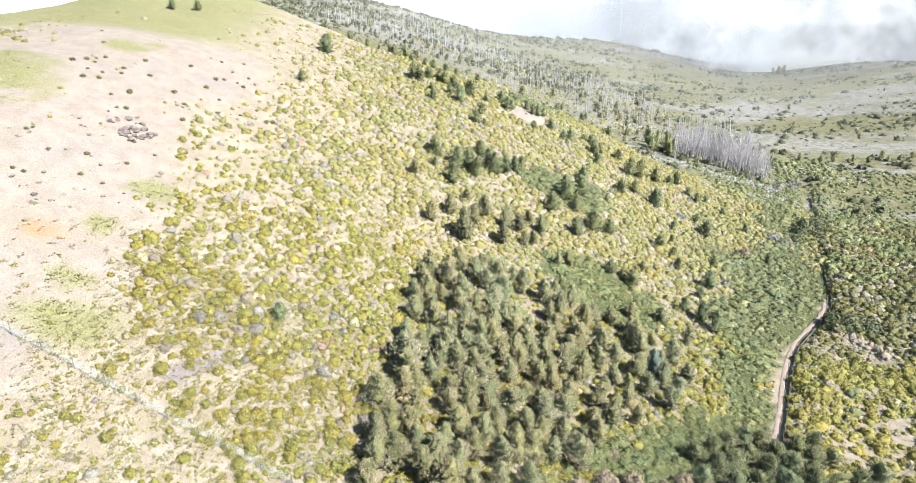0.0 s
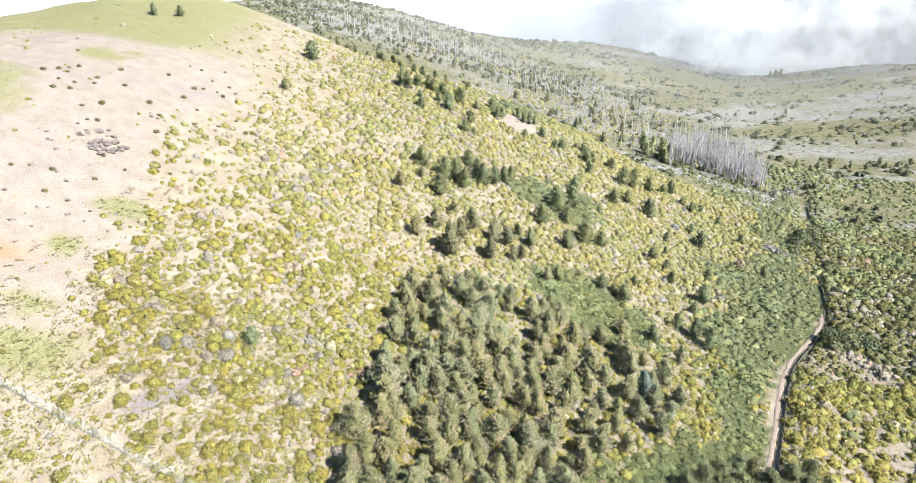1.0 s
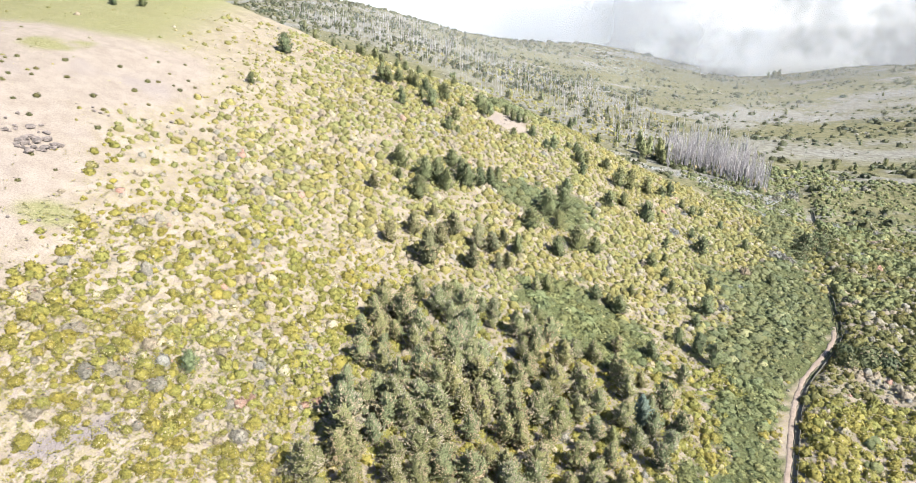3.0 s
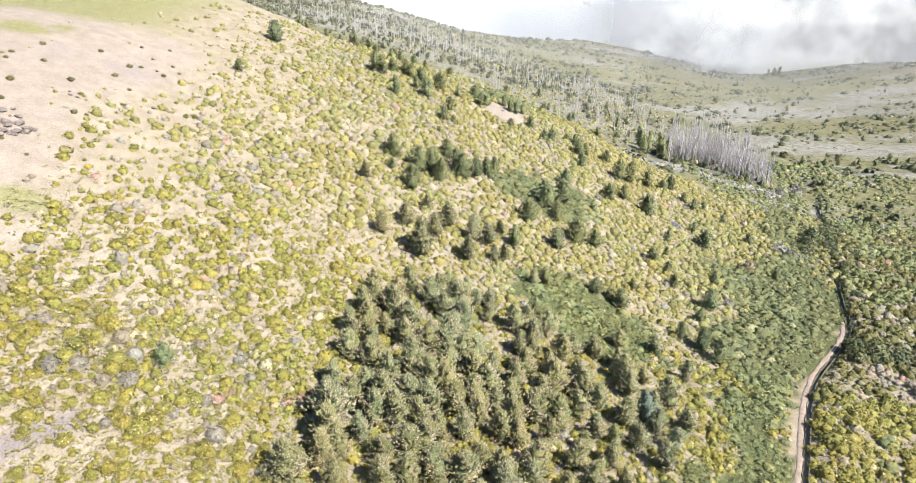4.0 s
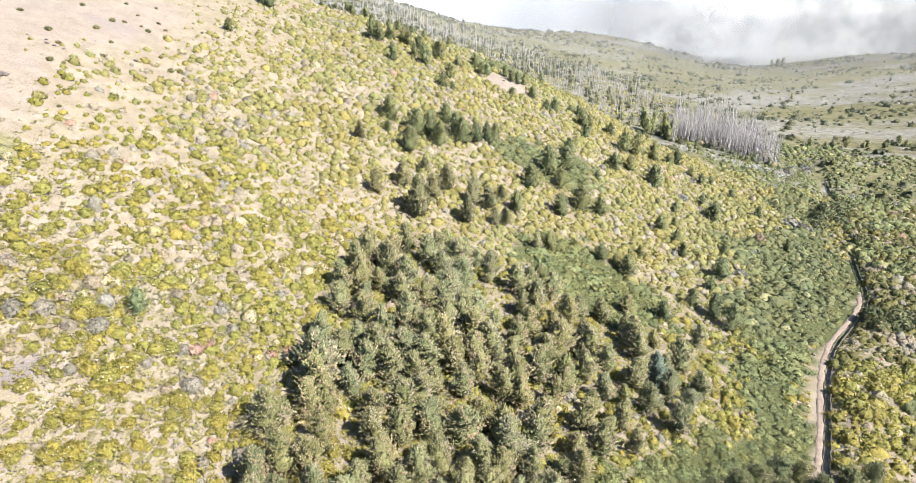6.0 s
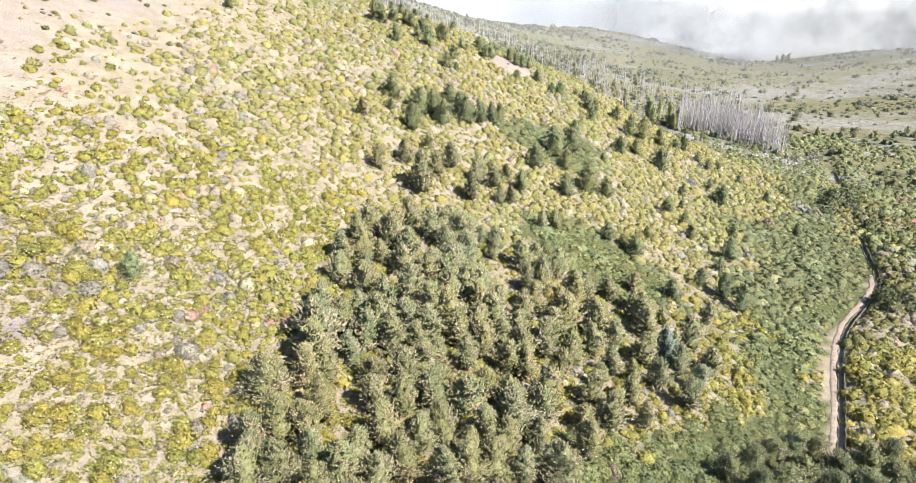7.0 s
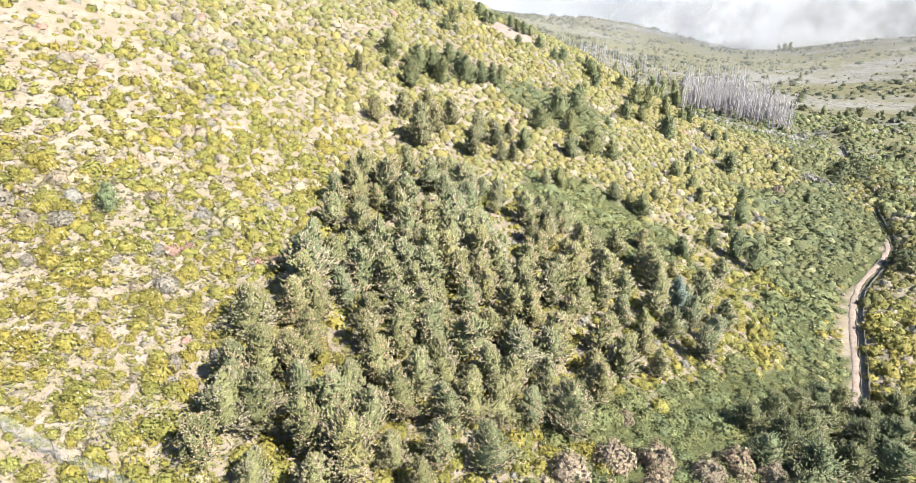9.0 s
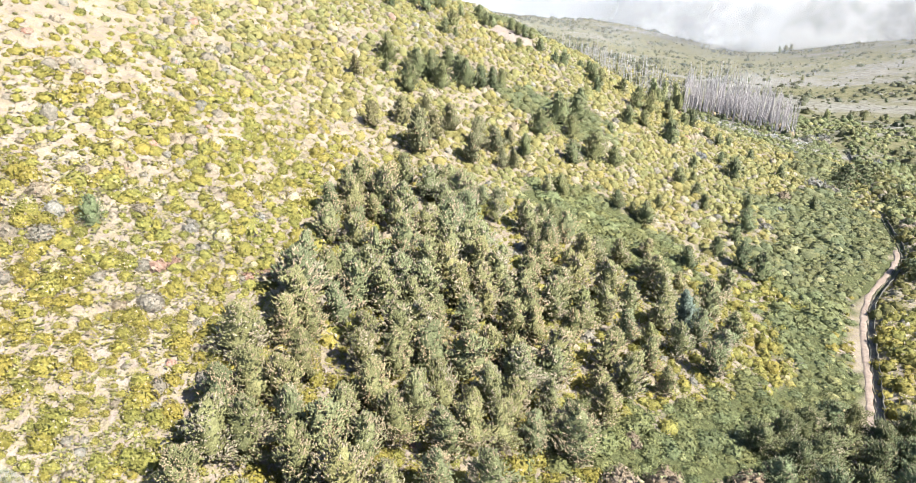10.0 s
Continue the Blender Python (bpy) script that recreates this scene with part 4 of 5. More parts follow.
def on_slope(gap, x0=-72, x1=112, y0=38, y1=182):
    x, y = spread(x0, x1, y0, y1, gap, HEATH_RNG)
    seen = (y < 162 + 0.25 * x) & (x > -20 - 0.5 * y) & (x < 35 + 0.6 * y)      # the near side of the ridge
    x, y = x[seen], y[seen]
    bare, green, far = cover(x, y)
    d, side = along(PATH, x, y)
    ok = np.where(side > 0, d > np.where(y > 99, 1.05, 1.1), d > np.where(y > 99, 0.25, 0.68 + 0.5 * vnoise(x, y, 2.0))) | ((y > 101) & (vnoise(x, y, 5.0) > 0.5)) | ((y > 117) & (y < 149)) | (y > 162)
    return x[ok], y[ok], bare[ok], green[ok], far[ok], (d * side)[ok]


def build_shrubs():
    x, y, bare, green, far, off = on_slope(0.78)
    # thin out towards the open ground low on the left and on the hilltop
    open_ground = opened(x, y)
    share = (1 - 0.9 * grassy(x, y)) * (1 - bare) ** 1.3 * (1.0 - 0.62 * open_ground) * (1 - 0.22 * ramp01(y, 80, 108) * (1 - ramp01(x, -10, 6))) * (1 - 0.2 * ramp01(y - 0.35 * x, 126, 138) * (x < -15)) * (1 - 0.6 * ramp01(-x, 24, 34) * ramp01(y, 110, 118)) + 0.012 * bare * (1 + 1.5 * ramp01(vnoise(x, y, 6.0), 0.5, 0.8))
    clump = ramp01(0.7 * vnoise(x, y, 2.2) + 0.3 * vnoise(x + 40, y, 6.5), 0.25, 0.6)
    share *= (0.86 + 0.22 * clump) * (1 - 0.6 * (1 - ramp01(x + 8 * (fbm(x, y, 11) - 0.5), -35, -19)) * ramp01(y, 66, 78))
    yes = (HEATH_RNG.random(len(x)) < share) & ~green & (far < 0.5)
    x, y = x[yes], y[yes]
    r = (0.25 + 0.48 * HEATH_RNG.random(len(x)) ** 2.3) * (0.98 + 0.3 * clump[yes])
    dry = HEATH_RNG.random(len(x)) < 0.05 + 0.10 * ramp01(vnoise(x + 50, y, 11.0), 0.5, 0.8)
    r = r * np.where(bare[yes] > 0.6, 0.6, np.where(y < 80, 1.15, 1.12)) * np.where((x < -20) & (y > 112), 0.85, 1 + 0.12 * ramp01(y, 84, 100)) * (1 - 0.25 * opened(x, y))
    single = np.zeros(len(x), bool)
    near = np.flatnonzero((np.hypot(x + 22, y - 53) < 16) & (HEATH_RNG.random(len(x)) < 0.35))[:300]
    single[near] = True
    r[near] = np.minimum(r[near] * 1.05, 1.2)
    right = off[yes] > 0
    lush = right & (fbm(x, y * 1.4, 9.0) > 0.80 - 0.29 * ramp01(y, 90, 118))
    dry |= right & (fbm(x + 90, y * 1.5, 8.0) > 0.74 - 0.16 * ramp01(y, 96, 130))
    v, f, t = scatter(MID_SHAPES, x[lush], y[lush], r[lush] * 1.5, rng=HEATH_RNG)
    tagged(new("channel_scrub", mesh_of("channel_scrub", v, f, SCRUB, True, t)), "green scrub patches beyond the water channel", "scrub", kind="stuff")
    w = ~dry & right & ~lush
    for part, shapes, size, material, label in ((y < 80, SHAPES, 1.3, HEATH, "low yellow-green heath bushes beyond the water channel"), (y >= 80, MID_SHAPES, 1.25, VALLEY_HEATH, "dark olive heath bushes beyond the water channel")):
        v, f, t = scatter(shapes, x[w & part], y[w & part], r[w & part] * size, rng=HEATH_RNG)
        tagged(new("valley_heath", mesh_of("valley_heath", v, f, material, True, t)), label, "bushes", kind="stuff")
    single &= ~right
    for part, shapes, label in ((y < 57, FINE_SHAPES, "rounded yellow-green heath bushes at the foot of the slope"), ((y >= 57) & (y < 88), SHAPES, "rounded yellow-green heath bushes covering the near slope"), (y >= 88, MID_SHAPES, "yellow-green heath bushes covering the upper slope")):
        w = ~dry & ~single & part & ~right
        v, f, t = scatter(shapes, x[w], y[w], r[w], rng=HEATH_RNG)
        tagged(new("heath_bushes", mesh_of("heath_bushes", v, f, UPPER_HEATH if shapes is MID_SHAPES else HEATH, True, t)), label, "bushes", kind="stuff")
    for part, shapes, label in ((y < 70, SHAPES, "withered grey-brown heath bushes on the near slope"), (y >= 70, MID_SHAPES, "withered grey-brown heath bushes between the green ones")):
        w = dry & ~single & part
        v, f, t = scatter(shapes, x[w], y[w], r[w], rng=HEATH_RNG)
        tagged(new("dry_bushes", mesh_of("dry_bushes", v, f, DRY, True, t)), label, "bushes", kind="stuff")
    stem = [tube([(0, 0, -0.3), (0.03, 0.02, 0.25), (0.1, 0.0, 0.5)], [0.07, 0.05, 0.02], 4) for _ in range(1)][0]
    for material, label, which in ((HEATH, "rounded yellow-green heath bush on pale dry soil", ~dry), (DRY, "withered grey-brown heath bush on pale dry soil", dry)):
        made = []
        for k in range(5):
            bush = tagged(new("heath_bush", mesh_of("heath_bush", *ROUND_SHAPES[k], material, True)), label, "bush", "heath bushes on the near slope")
            child("stem", mesh_of("stem", *stem, STEM), bush)
            made.append(bush)
        ids = np.flatnonzero(single & which)
        planted_bushes(made, x[ids], y[ids], r[ids])


def planted_bushes(made, x, y, r):
    first = {}
    for i, (a, b, s) in enumerate(zip(x, y, r)):
        m = pose(float(a), float(b), float(ground(a, b)) - 0.05, 0, 0, float(HEATH_RNG.uniform(0, 360))) @ Matrix.Diagonal((s, s, s * float(HEATH_RNG.uniform(0.8, 1.2)), 1))
        if i < len(made):
            first[i] = m
        else:
            copy_thing(made[i % len(made)], m)
    for i, m in first.items():
        made[i].matrix_basis = m


build_shrubs()

# single dark bushes on the bare hilltop
HILLTOP = [(-48.3, 92.1), (-51.2, 97.4), (-51.3, 100.9), (-52.4, 97.7), (-51.9, 99.4), (-47.8, 98.4), (-54.2, 106.9), (-57.0, 112.7), (-49.9, 91.1), (-45.6, 89.0), (-44.1, 91.1), (-44.4, 98.7), (-36.4, 110.7), (-38.7, 113.1), (-37.5, 105.7), (-37.6, 101.6),
           (-36.5, 106.8), (-34.7, 107.3), (-33.7, 106.7), (-32.8, 109.9), (-35.9, 115.7), (-41.6, 107.3), (-39.5, 80.1), (-36.9, 79.2), (-38.6, 75.5), (-48.6, 74.6), (-48.2, 75.2), (-46.5, 67.5), (-45.6, 67.7), (-45.4, 72.5), (-42.3, 74.3), (-41.5, 70.8)]
HILLTOP += [(-28.6, 99.1), (-27.8, 99.8), (-28.1, 92.7), (-24.5, 90.0), (-26.4, 96.6), (-34.3, 95.1), (-36.8, 89.0), (-35.8, 89.6), (-34.4, 82.4), (-32.9, 81.9), (-30.0, 81.6), (-29.4, 113.8), (-28.4, 106.9), (-30.3, 101.0), (-34.0, 111.0),
            (-49.0, 94.6), (-50.6, 94.0), (-47.2, 96.2), (-53.3, 95.6), (-43.0, 87.0), (-40.2, 96.0), (-38.0, 93.4), (-46.8, 103.5), (-35.2, 99.5)]
tops = np.array(HILLTOP)
made = []
for k in range(4):
    bush = tagged(new("heath_bush", mesh_of("heath_bush", *ROUND_SHAPES[k], OLIVE, True)), "small dark olive bush alone on bare pale soil", "bush", "bushes on the hilltop")
    child("stem", mesh_of("stem", *tube([(0, 0, -0.3), (0.03, 0.02, 0.25), (0.1, 0.0, 0.5)], [0.07, 0.05, 0.02], 4), STEM), bush)
    made.append(bush)
planted_bushes(made, tops[:, 0], tops[:, 1], HEATH_RNG.uniform(0.28, 0.52, len(tops)))

x, y, bare, green, far, off = on_slope(0.62)
share = np.maximum((0.82 * (1 - bare) + 0.04 * bare) * (1 - 0.75 * opened(x, y) * (fbm(x + 20, y, 5.0) < 0.56)), 0.9 * grassy(x, y))
yes = (HEATH_RNG.random(len(x)) < share) & ~green & (far < 0.5) & ((off < 0) | (HEATH_RNG.random(len(x)) < 0.8))
x, y = x[yes], y[yes]
v, f, t = scatter(LOW_SHAPES, x, y, HEATH_RNG.uniform(0.18, 0.42, len(x)) * (1 - 0.5 * ramp01(-x, 10, 22) * ramp01(y, 74, 86)), 0.0, rng=HEATH_RNG)
tagged(new("low_heath", mesh_of("low_heath", v, f, LOW, tone=t)), "low bright yellow tufts filling gaps between bushes", "ground cover", kind="stuff")

# bright sprigs between the nearest bushes
x, y, bare, green, far, off = on_slope(0.44, -45, 4, 38, 66)
yes = ~green & (HEATH_RNG.random(len(x)) < (0.8 - 0.7 * bare) * ramp01(fbm(x + 70, y, 3.0), 0.28, 0.42))
v, f, t = scatter(LOW_SHAPES, x[yes], y[yes], HEATH_RNG.uniform(0.16, 0.38, yes.sum()), 0.0, rng=HEATH_RNG)
tagged(new("low_sprigs", mesh_of("low_sprigs", v, f, LOW, tone=t)), "bright yellow-green sprigs on the soil between near bushes", "ground cover", kind="stuff")

x, y, bare, green, far, off = on_slope(0.70)
yes = green & (HEATH_RNG.random(len(x)) < 0.95)
x, y = x[yes], y[yes]
r = (0.28 + 0.75 * HEATH_RNG.random(len(x)) ** 2.2) * (0.5 + 1.5 * vnoise(x, y, 3.5)) * np.where(y < 72, 0.75, 1.0)
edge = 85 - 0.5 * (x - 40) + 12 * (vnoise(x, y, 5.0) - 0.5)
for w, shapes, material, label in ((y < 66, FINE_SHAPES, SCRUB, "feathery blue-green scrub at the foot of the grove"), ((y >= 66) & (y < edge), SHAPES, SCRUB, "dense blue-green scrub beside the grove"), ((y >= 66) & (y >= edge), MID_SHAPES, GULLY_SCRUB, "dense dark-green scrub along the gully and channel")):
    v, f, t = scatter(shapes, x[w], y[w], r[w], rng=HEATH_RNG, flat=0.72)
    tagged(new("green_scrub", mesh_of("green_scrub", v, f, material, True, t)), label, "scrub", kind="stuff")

# green scrub on the valley floor past the spur
x, y = spread(66, 175, 118, 222, 1.35, HEATH_RNG)
_, _, far = cover(x, y)
u = y + 0.55 * x
yes = (u > 190) & (u < 262 + 25 * (fbm(x, y, 20) - 0.5)) & (y < 218) & ~inside(STAND, x, y) & (HEATH_RNG.random(len(x)) < 0.9 * ramp01(fbm(x, y * 1.6, 16), 0.40, 0.55)) & (along(PATH, x, y)[0] > 1.0)
v, f, t = scatter(MID_SHAPES, x[yes], y[yes], HEATH_RNG.uniform(0.35, 0.95, yes.sum()) * (1 + 0.45 * ramp01(y[yes], 175, 200)), rng=HEATH_RNG)
tagged(new("valley_green_scrub", mesh_of("valley_green_scrub", v, f, SCRUB, True, t)), "green scrub thickets on the valley floor", "scrub", kind="stuff")

# beyond the spur
x, y = spread(-130, 350, 150, 520, 3.9, HEATH_RNG)
bare, green, far = cover(x, y)
yes = (far > 0.5) & (HEATH_RNG.random(len(x)) < (0.18 + 0.8 * ramp01(fbm(x, y * 2.0, 34), 0.44, 0.60)) * (1 - 0.7 * drifts(x, y)))
x, y = x[yes], y[yes]
v, f, t = scatter(FAR_SHAPES, x, y, (0.5 + 1.3 * HEATH_RNG.random(len(x)) ** 2) * (0.6 + 0.9 * ramp01(fbm(x + 30, y * 1.7, 20), 0.4, 0.62)), rng=HEATH_RNG)
tagged(new("valley_scrub", mesh_of("valley_scrub", v, f, FARSCRUB, True, t)), "dark-green scrub scattered over the far valley", "scrub", kind="stuff")
x, y = spread(0, 350, 150, 450, 3.6, HEATH_RNG)
bare, green, far = cover(x, y)
yes = (far > 0.5) & (HEATH_RNG.random(len(x)) < np.maximum(0.3 * ramp01(fbm(x + 500, y * 2.2, 40), 0.45, 0.62), 0.35 * drifts(x, y)))
x, y = x[yes], y[yes]
v, f, t = scatter(TWIGGY_SHAPES, x, y, HEATH_RNG.uniform(0.25, 0.6, len(x)), rng=HEATH_RNG)
tagged(new("bleached_brush", mesh_of("bleached_brush", v, f, BRUSH, True, t)), "bleached burnt brush in pale drifts on the valley floor", "brush", kind="stuff")


# ---------------------------------------------------------------- single plants of other kinds
PLANTS = np.random.default_rng(33)


def big_bush(name, label, category, group, material, spots, count=110, size=0.2, body=0.88):
    """Broad bushes with a woody stem: spots are (x, y, radius, height over radius)."""
    for k, (x, y, r, tall) in enumerate(spots):
        v, f = bush_shape(PLANTS, count * 3, size * 1.25, tall, 5, 12, body)
        ob = tagged(new(name, mesh_of(name, v, f, material)), label, category, group)
        ob.matrix_basis = pose(x, y, float(ground(x, y)) - 0.05, 0, 0, float(PLANTS.uniform(0, 360))) @ Matrix.Diagonal((r, r, r, 1))
        child("stem", mesh_of("stem", *tube([(0, 0, -0.3), (0.03, 0.02, 0.3), (0.1, 0.0, 0.6)], [0.09, 0.07, 0.03], 5), STEM), ob)


RED = foliage("red_heath", (0.20, 0.115, 0.085), (0.31, 0.19, 0.145), (0.30, 0.24, 0.17), 0.15)
big_bush("withered_bush", "withered reddish-brown bush between yellow heath bushes", "bush", "withered red bushes", RED,
         [(-14.3, 59.5, 0.75, 0.7), (-13.6, 60.4, 0.6, 0.8), (-8.3, 62.5, 0.6, 0.6), (-9.2, 61.5, 0.5, 0.7)], 70, 0.26)
big_bush("dark_bush", "broad dark-green bush beside the footpath", "bush", "dark bushes by the path", DARK_LEAVES,
         [(57.8, 88.6, 1.9, 0.8), (60.2, 88.9, 2.3, 0.75), (62.6, 88.2, 2.2, 0.75), (58.6, 90.6, 1.8, 0.8), (61.8, 90.4, 1.8, 0.8)], 160, 0.14)
big_bush("leafy_tree", "round dark-green leafy tree over the water channel", "tree", "leafy trees by the channel", DARK_LEAVES,
         [(75.5, 136.0, 2.3, 1.3), (78.6, 137.0, 2.6, 1.3), (73.0, 133.0, 1.9, 1.0), (77.5, 132.5, 1.9, 0.9), (81.5, 139.0, 2.2, 1.1)], 160, 0.14)
big_bush("brown_bush", "leafless brown bush at the foot of the slope", "bush", "bare brown bushes", BROWN_TWIGS,
         [(11.4, 48.6, 1.4, 1.2), (14.4, 50.2, 1.5, 1.3), (17.2, 50.6, 1.5, 1.3), (20.4, 50.4, 1.4, 1.2), (22.8, 51.8, 1.5, 1.2), (25.0, 51.4, 1.3, 1.2), (13.2, 46.8, 1.4, 1.1), (16.4, 47.8, 1.5, 1.2), (19.0, 47.6, 1.5, 1.1), (22.0, 48.6, 1.4, 1.2), (55.0, 117.0, 1.3, 1.2), (16.2, 54.8, 0.8, 1.1)], 320, 0.085)

big_bush("bleached_bush", "dead bleached-white bush among yellow heath", "bush", "bleached bushes", BRUSH,
         [(65.1, 127.1, 2.3, 0.55), (67.0, 125.8, 1.5, 0.6), (86.5, 171.5, 1.7, 0.6), (89.0, 170.0, 1.8, 0.6), (84.5, 168.5, 1.6, 0.6), (91.0, 174.0, 1.7, 0.6), (51.9, 112.2, 0.9, 0.6), (45.8, 102.3, 1.1, 0.6), (47.6, 125.4, 0.7, 0.6), (45.1, 127.2, 1.2, 0.6), (50.4, 138.8, 1.1, 0.6), (73.6, 153.3, 1.2, 0.5),
          (94.6, 144.2, 1.8, 0.5), (83.6, 130.2, 1.4, 0.5), (43.8, 109.3, 0.9, 0.6), (87.2, 147.1, 1.6, 0.5)], 90, 0.2, 0.55)
big_bush("dark_bush", "dark-green bush beyond the water channel", "bush", "dark bushes by the path", DARK_LEAVES,
         [(78.3, 125.2, 1.2, 1.0), (76.9, 115.9, 1.3, 1.0), (73.5, 120.0, 1.5, 0.9), (70.9, 128.4, 1.9, 0.8)], 120, 0.16)

# taller live trees at the edge of the burnt stand
tall_trees = [pine("pine_tree", "tall green pine at the edge of the burnt stand", "pine tree", "pines by the burnt stand",
                   pine_shape(TREES, 9.0, 1.9, 420, 0.6, 0.12, 0.5), HEATH_GREEN) for _ in range(2)]
planted(tall_trees, [(63, 194, 4.4), (63.5, 199, 6.8), (61, 203, 6.2), (65, 197, 6.0), (59.5, 206, 5.5), (61, 211, 6), (59, 200, 4.5)], [9.0] * 2, TREES)

# dark young pines in the far valley
far_pines = []
for _ in range(4):
    trunk, limbs, crowns = pine_shape(TREES, 4.0, 1.6, 70, 0.75, 0.03, 0.6)
    far_pines.append((crowns[0][0] / 4.0, crowns[0][1]))
fx, fy = spread(60, 330, 165, 430, 15, PLANTS)
_, _, far = cover(fx, fy)
keep = (far > 0.5) & (PLANTS.random(len(fx)) < 0.4) & (fx < 0.66 * fy) & ~inside(STAND, fx, fy)
far_spots = np.array([(float(a), float(b), float(PLANTS.uniform(1.3, 3.0))) for a, b in zip(fx[keep], fy[keep])] + [(211, 452.5, 7.0), (214.5, 453, 6.0), (207.5, 453, 4.5)] + [(float(96 + 4.2 * k + PLANTS.normal()), float(196 + 1.2 * k + 1.5 * PLANTS.normal()), float(PLANTS.uniform(2.0, 3.6))) for k in range(16)] + [(float(a), float(b), float(PLANTS.uniform(2.2, 4.5))) for a, b in zip(PLANTS.uniform(22, 66, 34), PLANTS.uniform(206, 320, 34))] + [(float(a), float(b), float(PLANTS.uniform(1.5, 4.0))) for a, b in zip(PLANTS.uniform(-60, 85, 70), PLANTS.uniform(222, 400, 70))])
v, f, t = scatter(far_pines, far_spots[:, 0], far_spots[:, 1], far_spots[:, 2] * 0.8, rng=PLANTS)
tagged(new("far_pines", mesh_of("far_pines", v, f, NEEDLES, tone=t)), "small dark pines scattered over the far valley", "pine trees", kind="stuff")

# far wood on the slope behind the ridge
x, y = spread(-120, 60, 285, 520, 3.6, PLANTS)
yes = (PLANTS.random(len(x)) < 0.4 * ramp01(fbm(x, y, 30) + 0.0012 * (40 - x), 0.45, 0.58))
v, f, t = scatter([bush_shape(PLANTS, 14, 0.7, 1.9, 2, 5) for _ in range(5)], x[yes], y[yes], PLANTS.uniform(0.5, 1.3, yes.sum()), rng=PLANTS)
tagged(new("far_wood", mesh_of("far_wood", v, f, FARSCRUB, True, t)), "dark wood on the far slope behind the ridge", "wood", kind="stuff")

# olive heath below the burnt trunks of the far slope
x, y = spread(-20, 95, 195, 350, 2.5, PLANTS)
yes = ragged(FAR_STAND, x, y, 12, 20) & (PLANTS.random(len(x)) < 0.15 + 0.6 * ramp01(fbm(x, y * 1.5, 18), 0.42, 0.58))
v, f, t = scatter(FAR_SHAPES, x[yes], y[yes], PLANTS.uniform(0.5, 1.3, yes.sum()), rng=PLANTS)
tagged(new("slope_heath", mesh_of("slope_heath", v, f, UPPER_HEATH, True, t)), "olive heath below burnt trunks on a far slope", "bushes", kind="stuff")

# dark scrub added among the burnt trunks, standing for the shade between them
x, y = spread(60, 100, 172, 218, 1.5, PLANTS)
yes = inside(STAND, x, y) & (PLANTS.random(len(x)) < 0.7)
v, f, t = scatter(MID_SHAPES, x[yes], y[yes], PLANTS.uniform(0.6, 1.5, yes.sum()), rng=PLANTS)
tagged(new("undergrowth", mesh_of("undergrowth", v, f, DARK_LEAVES, True, t)), "dark scrub added to stand for shade between burnt trunks", "undergrowth", kind="stuff")

# bleached brush along the crest at the foot of the burnt stand
x, y = spread(40, 92, 150, 212, 0.9, PLANTS)
d, side = along(CREST_LINE, x, y)
yes = PLANTS.random(len(x)) < 0.9 * (1 - ramp01(d, 1.0, 3.2))
v, f, t = scatter(TWIGGY_SHAPES, x[yes], y[yes], PLANTS.uniform(0.35, 0.8, yes.sum()), rng=PLANTS)
tagged(new("crest_brush", mesh_of("crest_brush", v, f, WHITE_BRUSH, True, t)), "bleached white brush along the crest below the burnt trees", "brush", kind="stuff")


# ---------------------------------------------------------------- rocks and fence
def rock_shape(rng):
    bm = bmesh.new()
    bmesh.ops.create_icosphere(bm, subdivisions=2, radius=1.0)
    k = rng.uniform(0, 9, 3)
    for w in bm.verts:
        w.co *= 0.8 + 0.45 * noise.noise(w.co * 1.3 + Vector(k)) + 0.12 * noise.noise(w.co * 4 + Vector(k))
        w.co.z *= 0.6
    me = bpy.data.meshes.new("rock")
    bm.to_mesh(me)
    bm.free()
    me.materials.append(ROCK)
    return me


rocks = [rock_shape(PLANTS) for _ in range(4)]
ROCK_FIELDS = [(-40.4, 82.6, 2.2, 34, 0.62), (-42.0, 83.4, 3.6, 14, 0.4), (-46, 80, 6.0, 8, 0.3), (-41.5, 66, 4.5, 12, 0.4), (-38, 72, 5.0, 10, 0.3), (-36.5, 97, 5.0, 8, 0.35), (15, 141, 2.5, 5, 0.3), (-23.5, 53.5, 2.5, 6, 0.28), (36.5, 83.5, 1.2, 3, 0.4)]
for cx, cy, reach, count, big in ROCK_FIELDS:
    for _ in range(count):
        a, b = cx + PLANTS.normal() * reach * 0.5, cy + PLANTS.normal() * reach * 0.5
        ob = tagged(new("rock", rocks[int(PLANTS.integers(0, 4))]), "small weathered grey rock on bare pale soil", "rock", "rocks on the slope")
        r = big * PLANTS.uniform(0.25, 0.95)
        ob.matrix_basis = pose(a, b, float(ground(a, b)) + 0.2 * r, PLANTS.uniform(-15, 15), 0, PLANTS.uniform(0, 360)) @ Matrix.Diagonal((r * PLANTS.uniform(0.8, 1.5), r, r, 1))

FENCE = [(-52, 52.6), (-39.2, 49.7), (-29.3, 47.4), (-17.5, 44.2), (-11.5, 42.5), (-3, 40.0)]


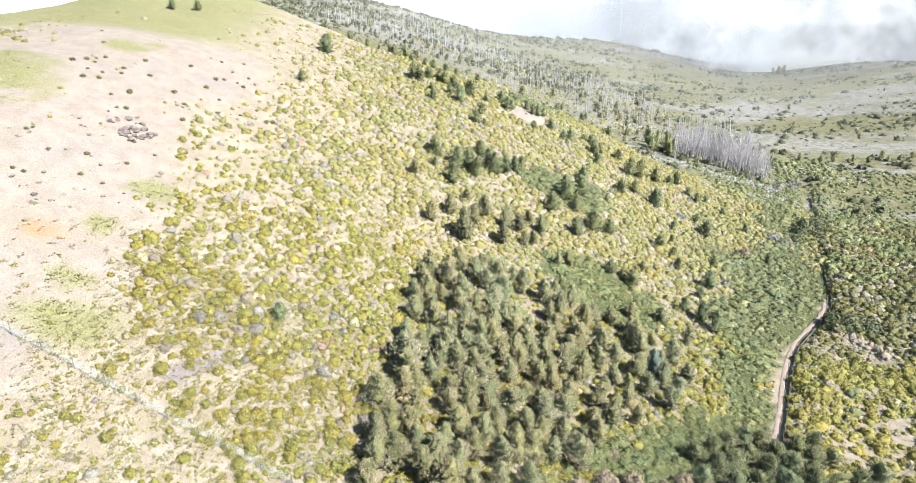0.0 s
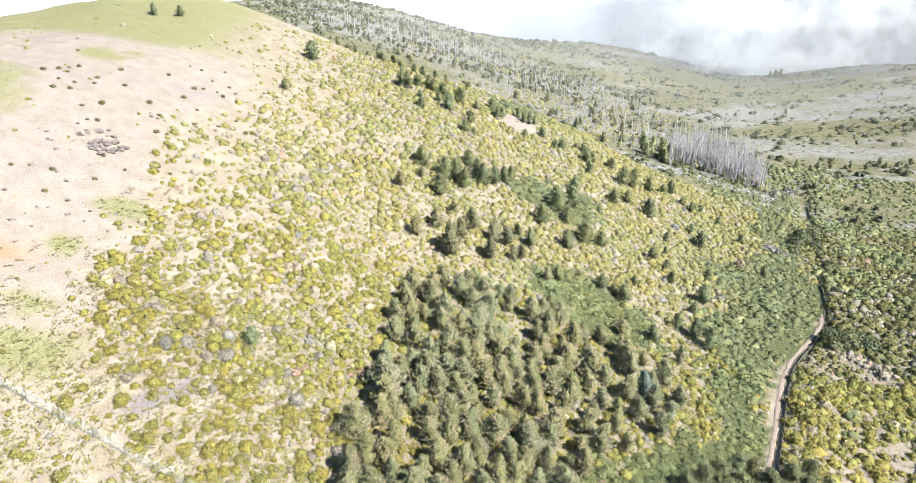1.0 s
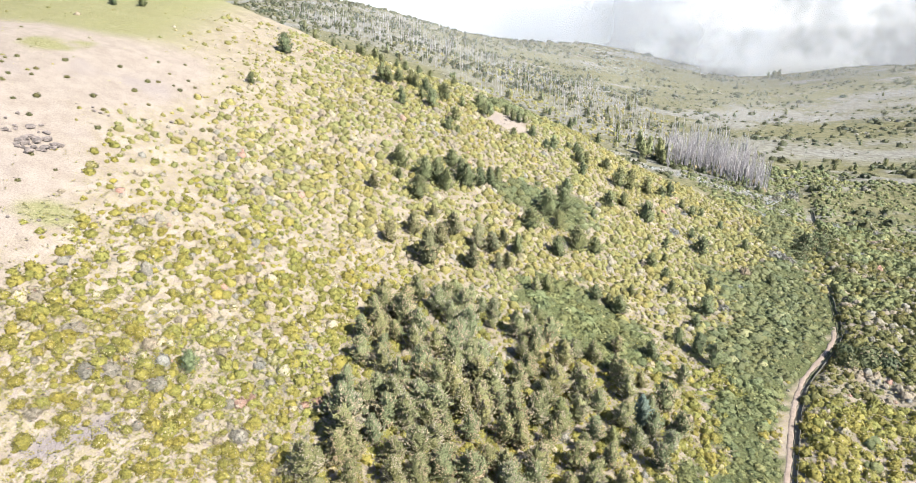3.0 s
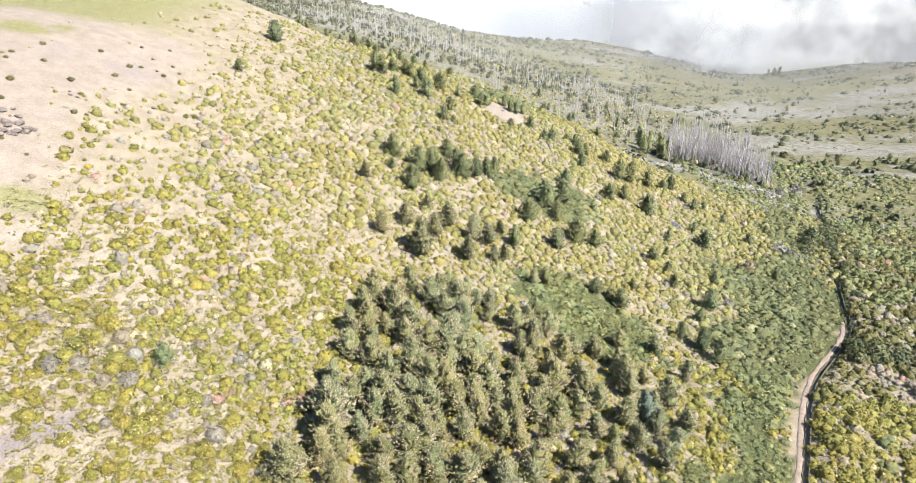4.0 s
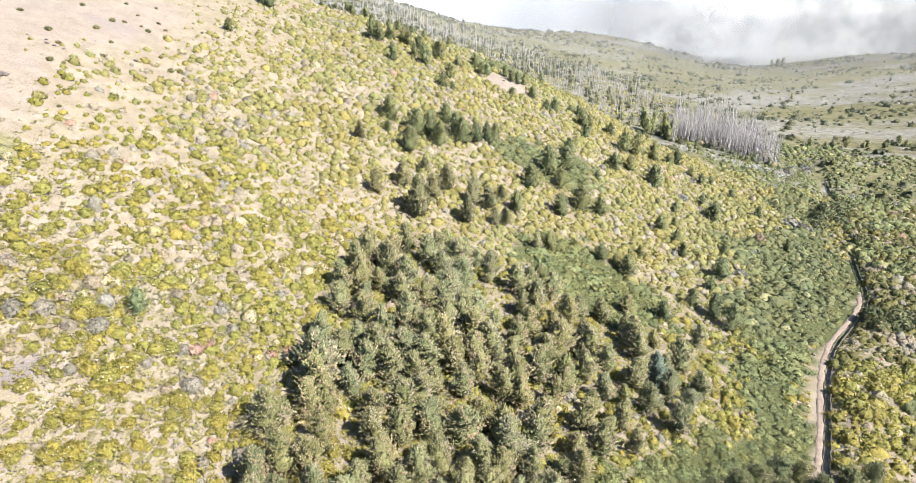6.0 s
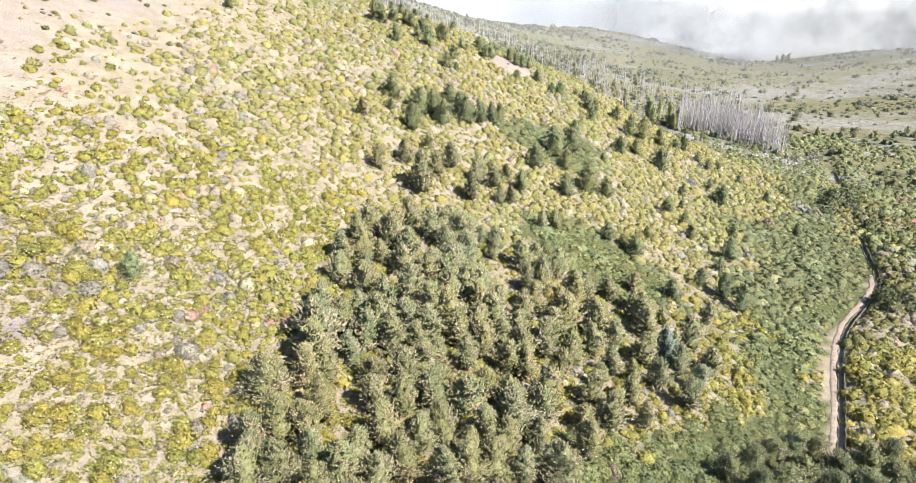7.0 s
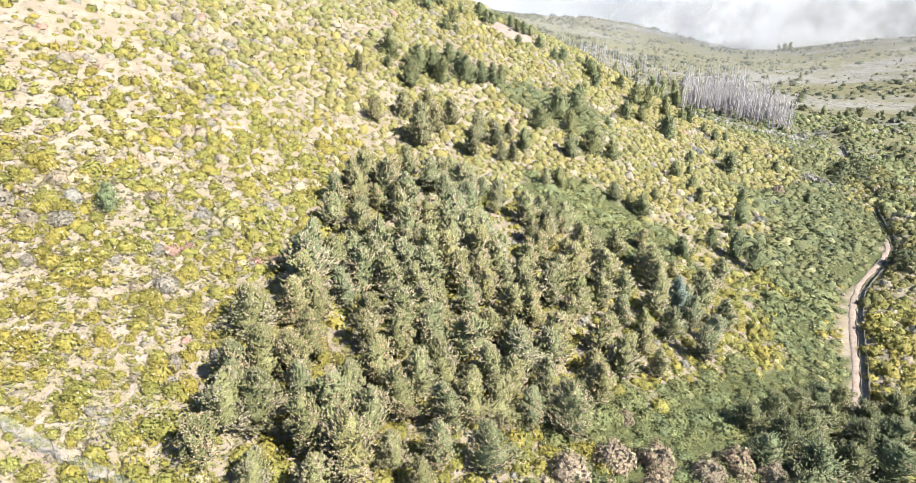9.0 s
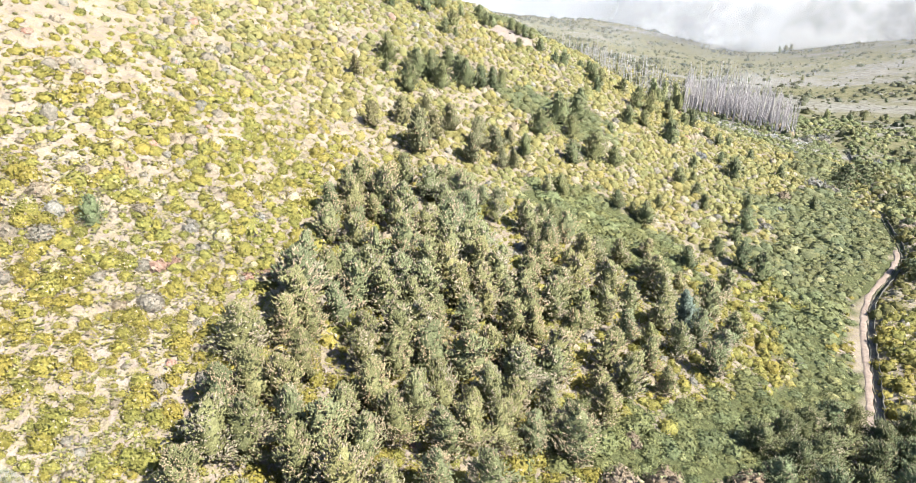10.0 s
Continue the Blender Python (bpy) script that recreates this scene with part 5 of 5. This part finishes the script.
def build_fence():
    """A wire-netting fence on thin posts; the netting is a lattice of real wires."""
    fence = tagged(new("wire_fence"), "low wire netting fence on thin posts across the slope", "fence")
    p = resampled(FENCE, 2.8)
    z = ground(p[:, 0], p[:, 1])
    post = mesh_of("post", *tube([(0, 0, -0.3), (0, 0, 0.6), (0.02, 0.01, 1.3)], [0.032, 0.03, 0.025], 6), POST, True)
    for (x, y), h in zip(p, z):
        child("post", post, fence).matrix_basis = pose(float(x), float(y), float(h))
    for k in range(len(p) - 1):
        a, b = np.array([*p[k], z[k]]), np.array([*p[k + 1], z[k + 1]])
        wires = []
        for h in np.linspace(0.08, 1.2, 10):
            sag = np.array([0, 0, h - 0.03 * PLANTS.random()])
            wires.append(tube([a + (0, 0, h), (a + b) / 2 + sag, b + (0, 0, h)], [0.0045] * 3, 3))
        for t in np.linspace(0, 1, 20)[1:-1]:
            q = a * (1 - t) + b * t
            wires.append(tube([q + (0, 0, 0.03), q + (0, 0, 0.6), q + (0, 0, 1.2)], [0.0045] * 3, 3))
        child("netting", mesh_of("netting", *joined(wires), WIRE), fence)


build_fence()


# ---------------------------------------------------------------- clouds and backdrop
def sheet(name, y, x0, x1, z0, z1, material, label):
    me = mesh_of(name, [(x0, y, z0), (x1, y + 30, z0), (x1, y + 30, z1), (x0, y, z1)], [(0, 1, 2, 3)], material)
    return tagged(new(name, me), label, "cloud", kind="structure")


sheet("cloud", 370, 170, 900, -70, 190, cloud_material("cloud_wisp", -34, 40, 0.4, 60, 0.30, 0.2), "thin wisp of cloud drifting over the valley")
sheet("cloud", 460, 75, 900, -70, 190, cloud_material("cloud_front", -58, -10, 0.78, 75, 0.33, 0.2), "thin drifting cloud hanging over the far valley")
sheet("cloud", 492, 20, 1000, -80, 220, cloud_material("cloud_middle", -60, -10, 0.88, 90, 0.46, 0.2), "drifting cloud over the far hills")
sheet("cloud", 540, -300, 1100, -120, 220, cloud_material("cloud_middle", -80, -20, 0.9, 110, 0.85, 0.3), "drifting cloud over the far hills")
sheet("cloud", 640, -1100, 1300, -180, 260, cloud_material("cloud_back", -260, -210, 1.0, 130, 0.80), "dense white cloud behind the far hills")
sheet("cloud", 250, -900, -118, -60, 190, cloud_material("cloud_side", -180, -120, 1.0, 110, 0.6), "white cloud beyond the hilltop")
for y, much in ((228, 0.03), (280, 0.06), (330, 0.08), (395, 0.10)):
    sheet("mist", y, -110, 800, -90, 120, cloud_material("mist", -260, -200, much, 90, 0.32), "faint veil of mist over the far valley")

GLOW, _n, _l, _p = shader("bright_overcast")
_n.remove(_p)
_e = _n.new("ShaderNodeEmission")
_e.inputs["Color"].default_value, _e.inputs["Strength"].default_value = (0.97, 0.98, 1.0, 1), 0.95
_l.new(_e.outputs[0], _n["Material Output"].inputs["Surface"])
arc = np.radians(np.linspace(35, 150, 24))
v = np.concatenate([np.stack([1500 * np.cos(arc), 1500 * np.sin(arc), np.full(24, z)], 1) for z in (-350, 500)])
f = [(k, k + 1, k + 25, k + 24) for k in range(23)]
tagged(new("backdrop", mesh_of("backdrop", v, f, GLOW)), "bright white bank of cloud closing the distance", "sky", kind="structure")
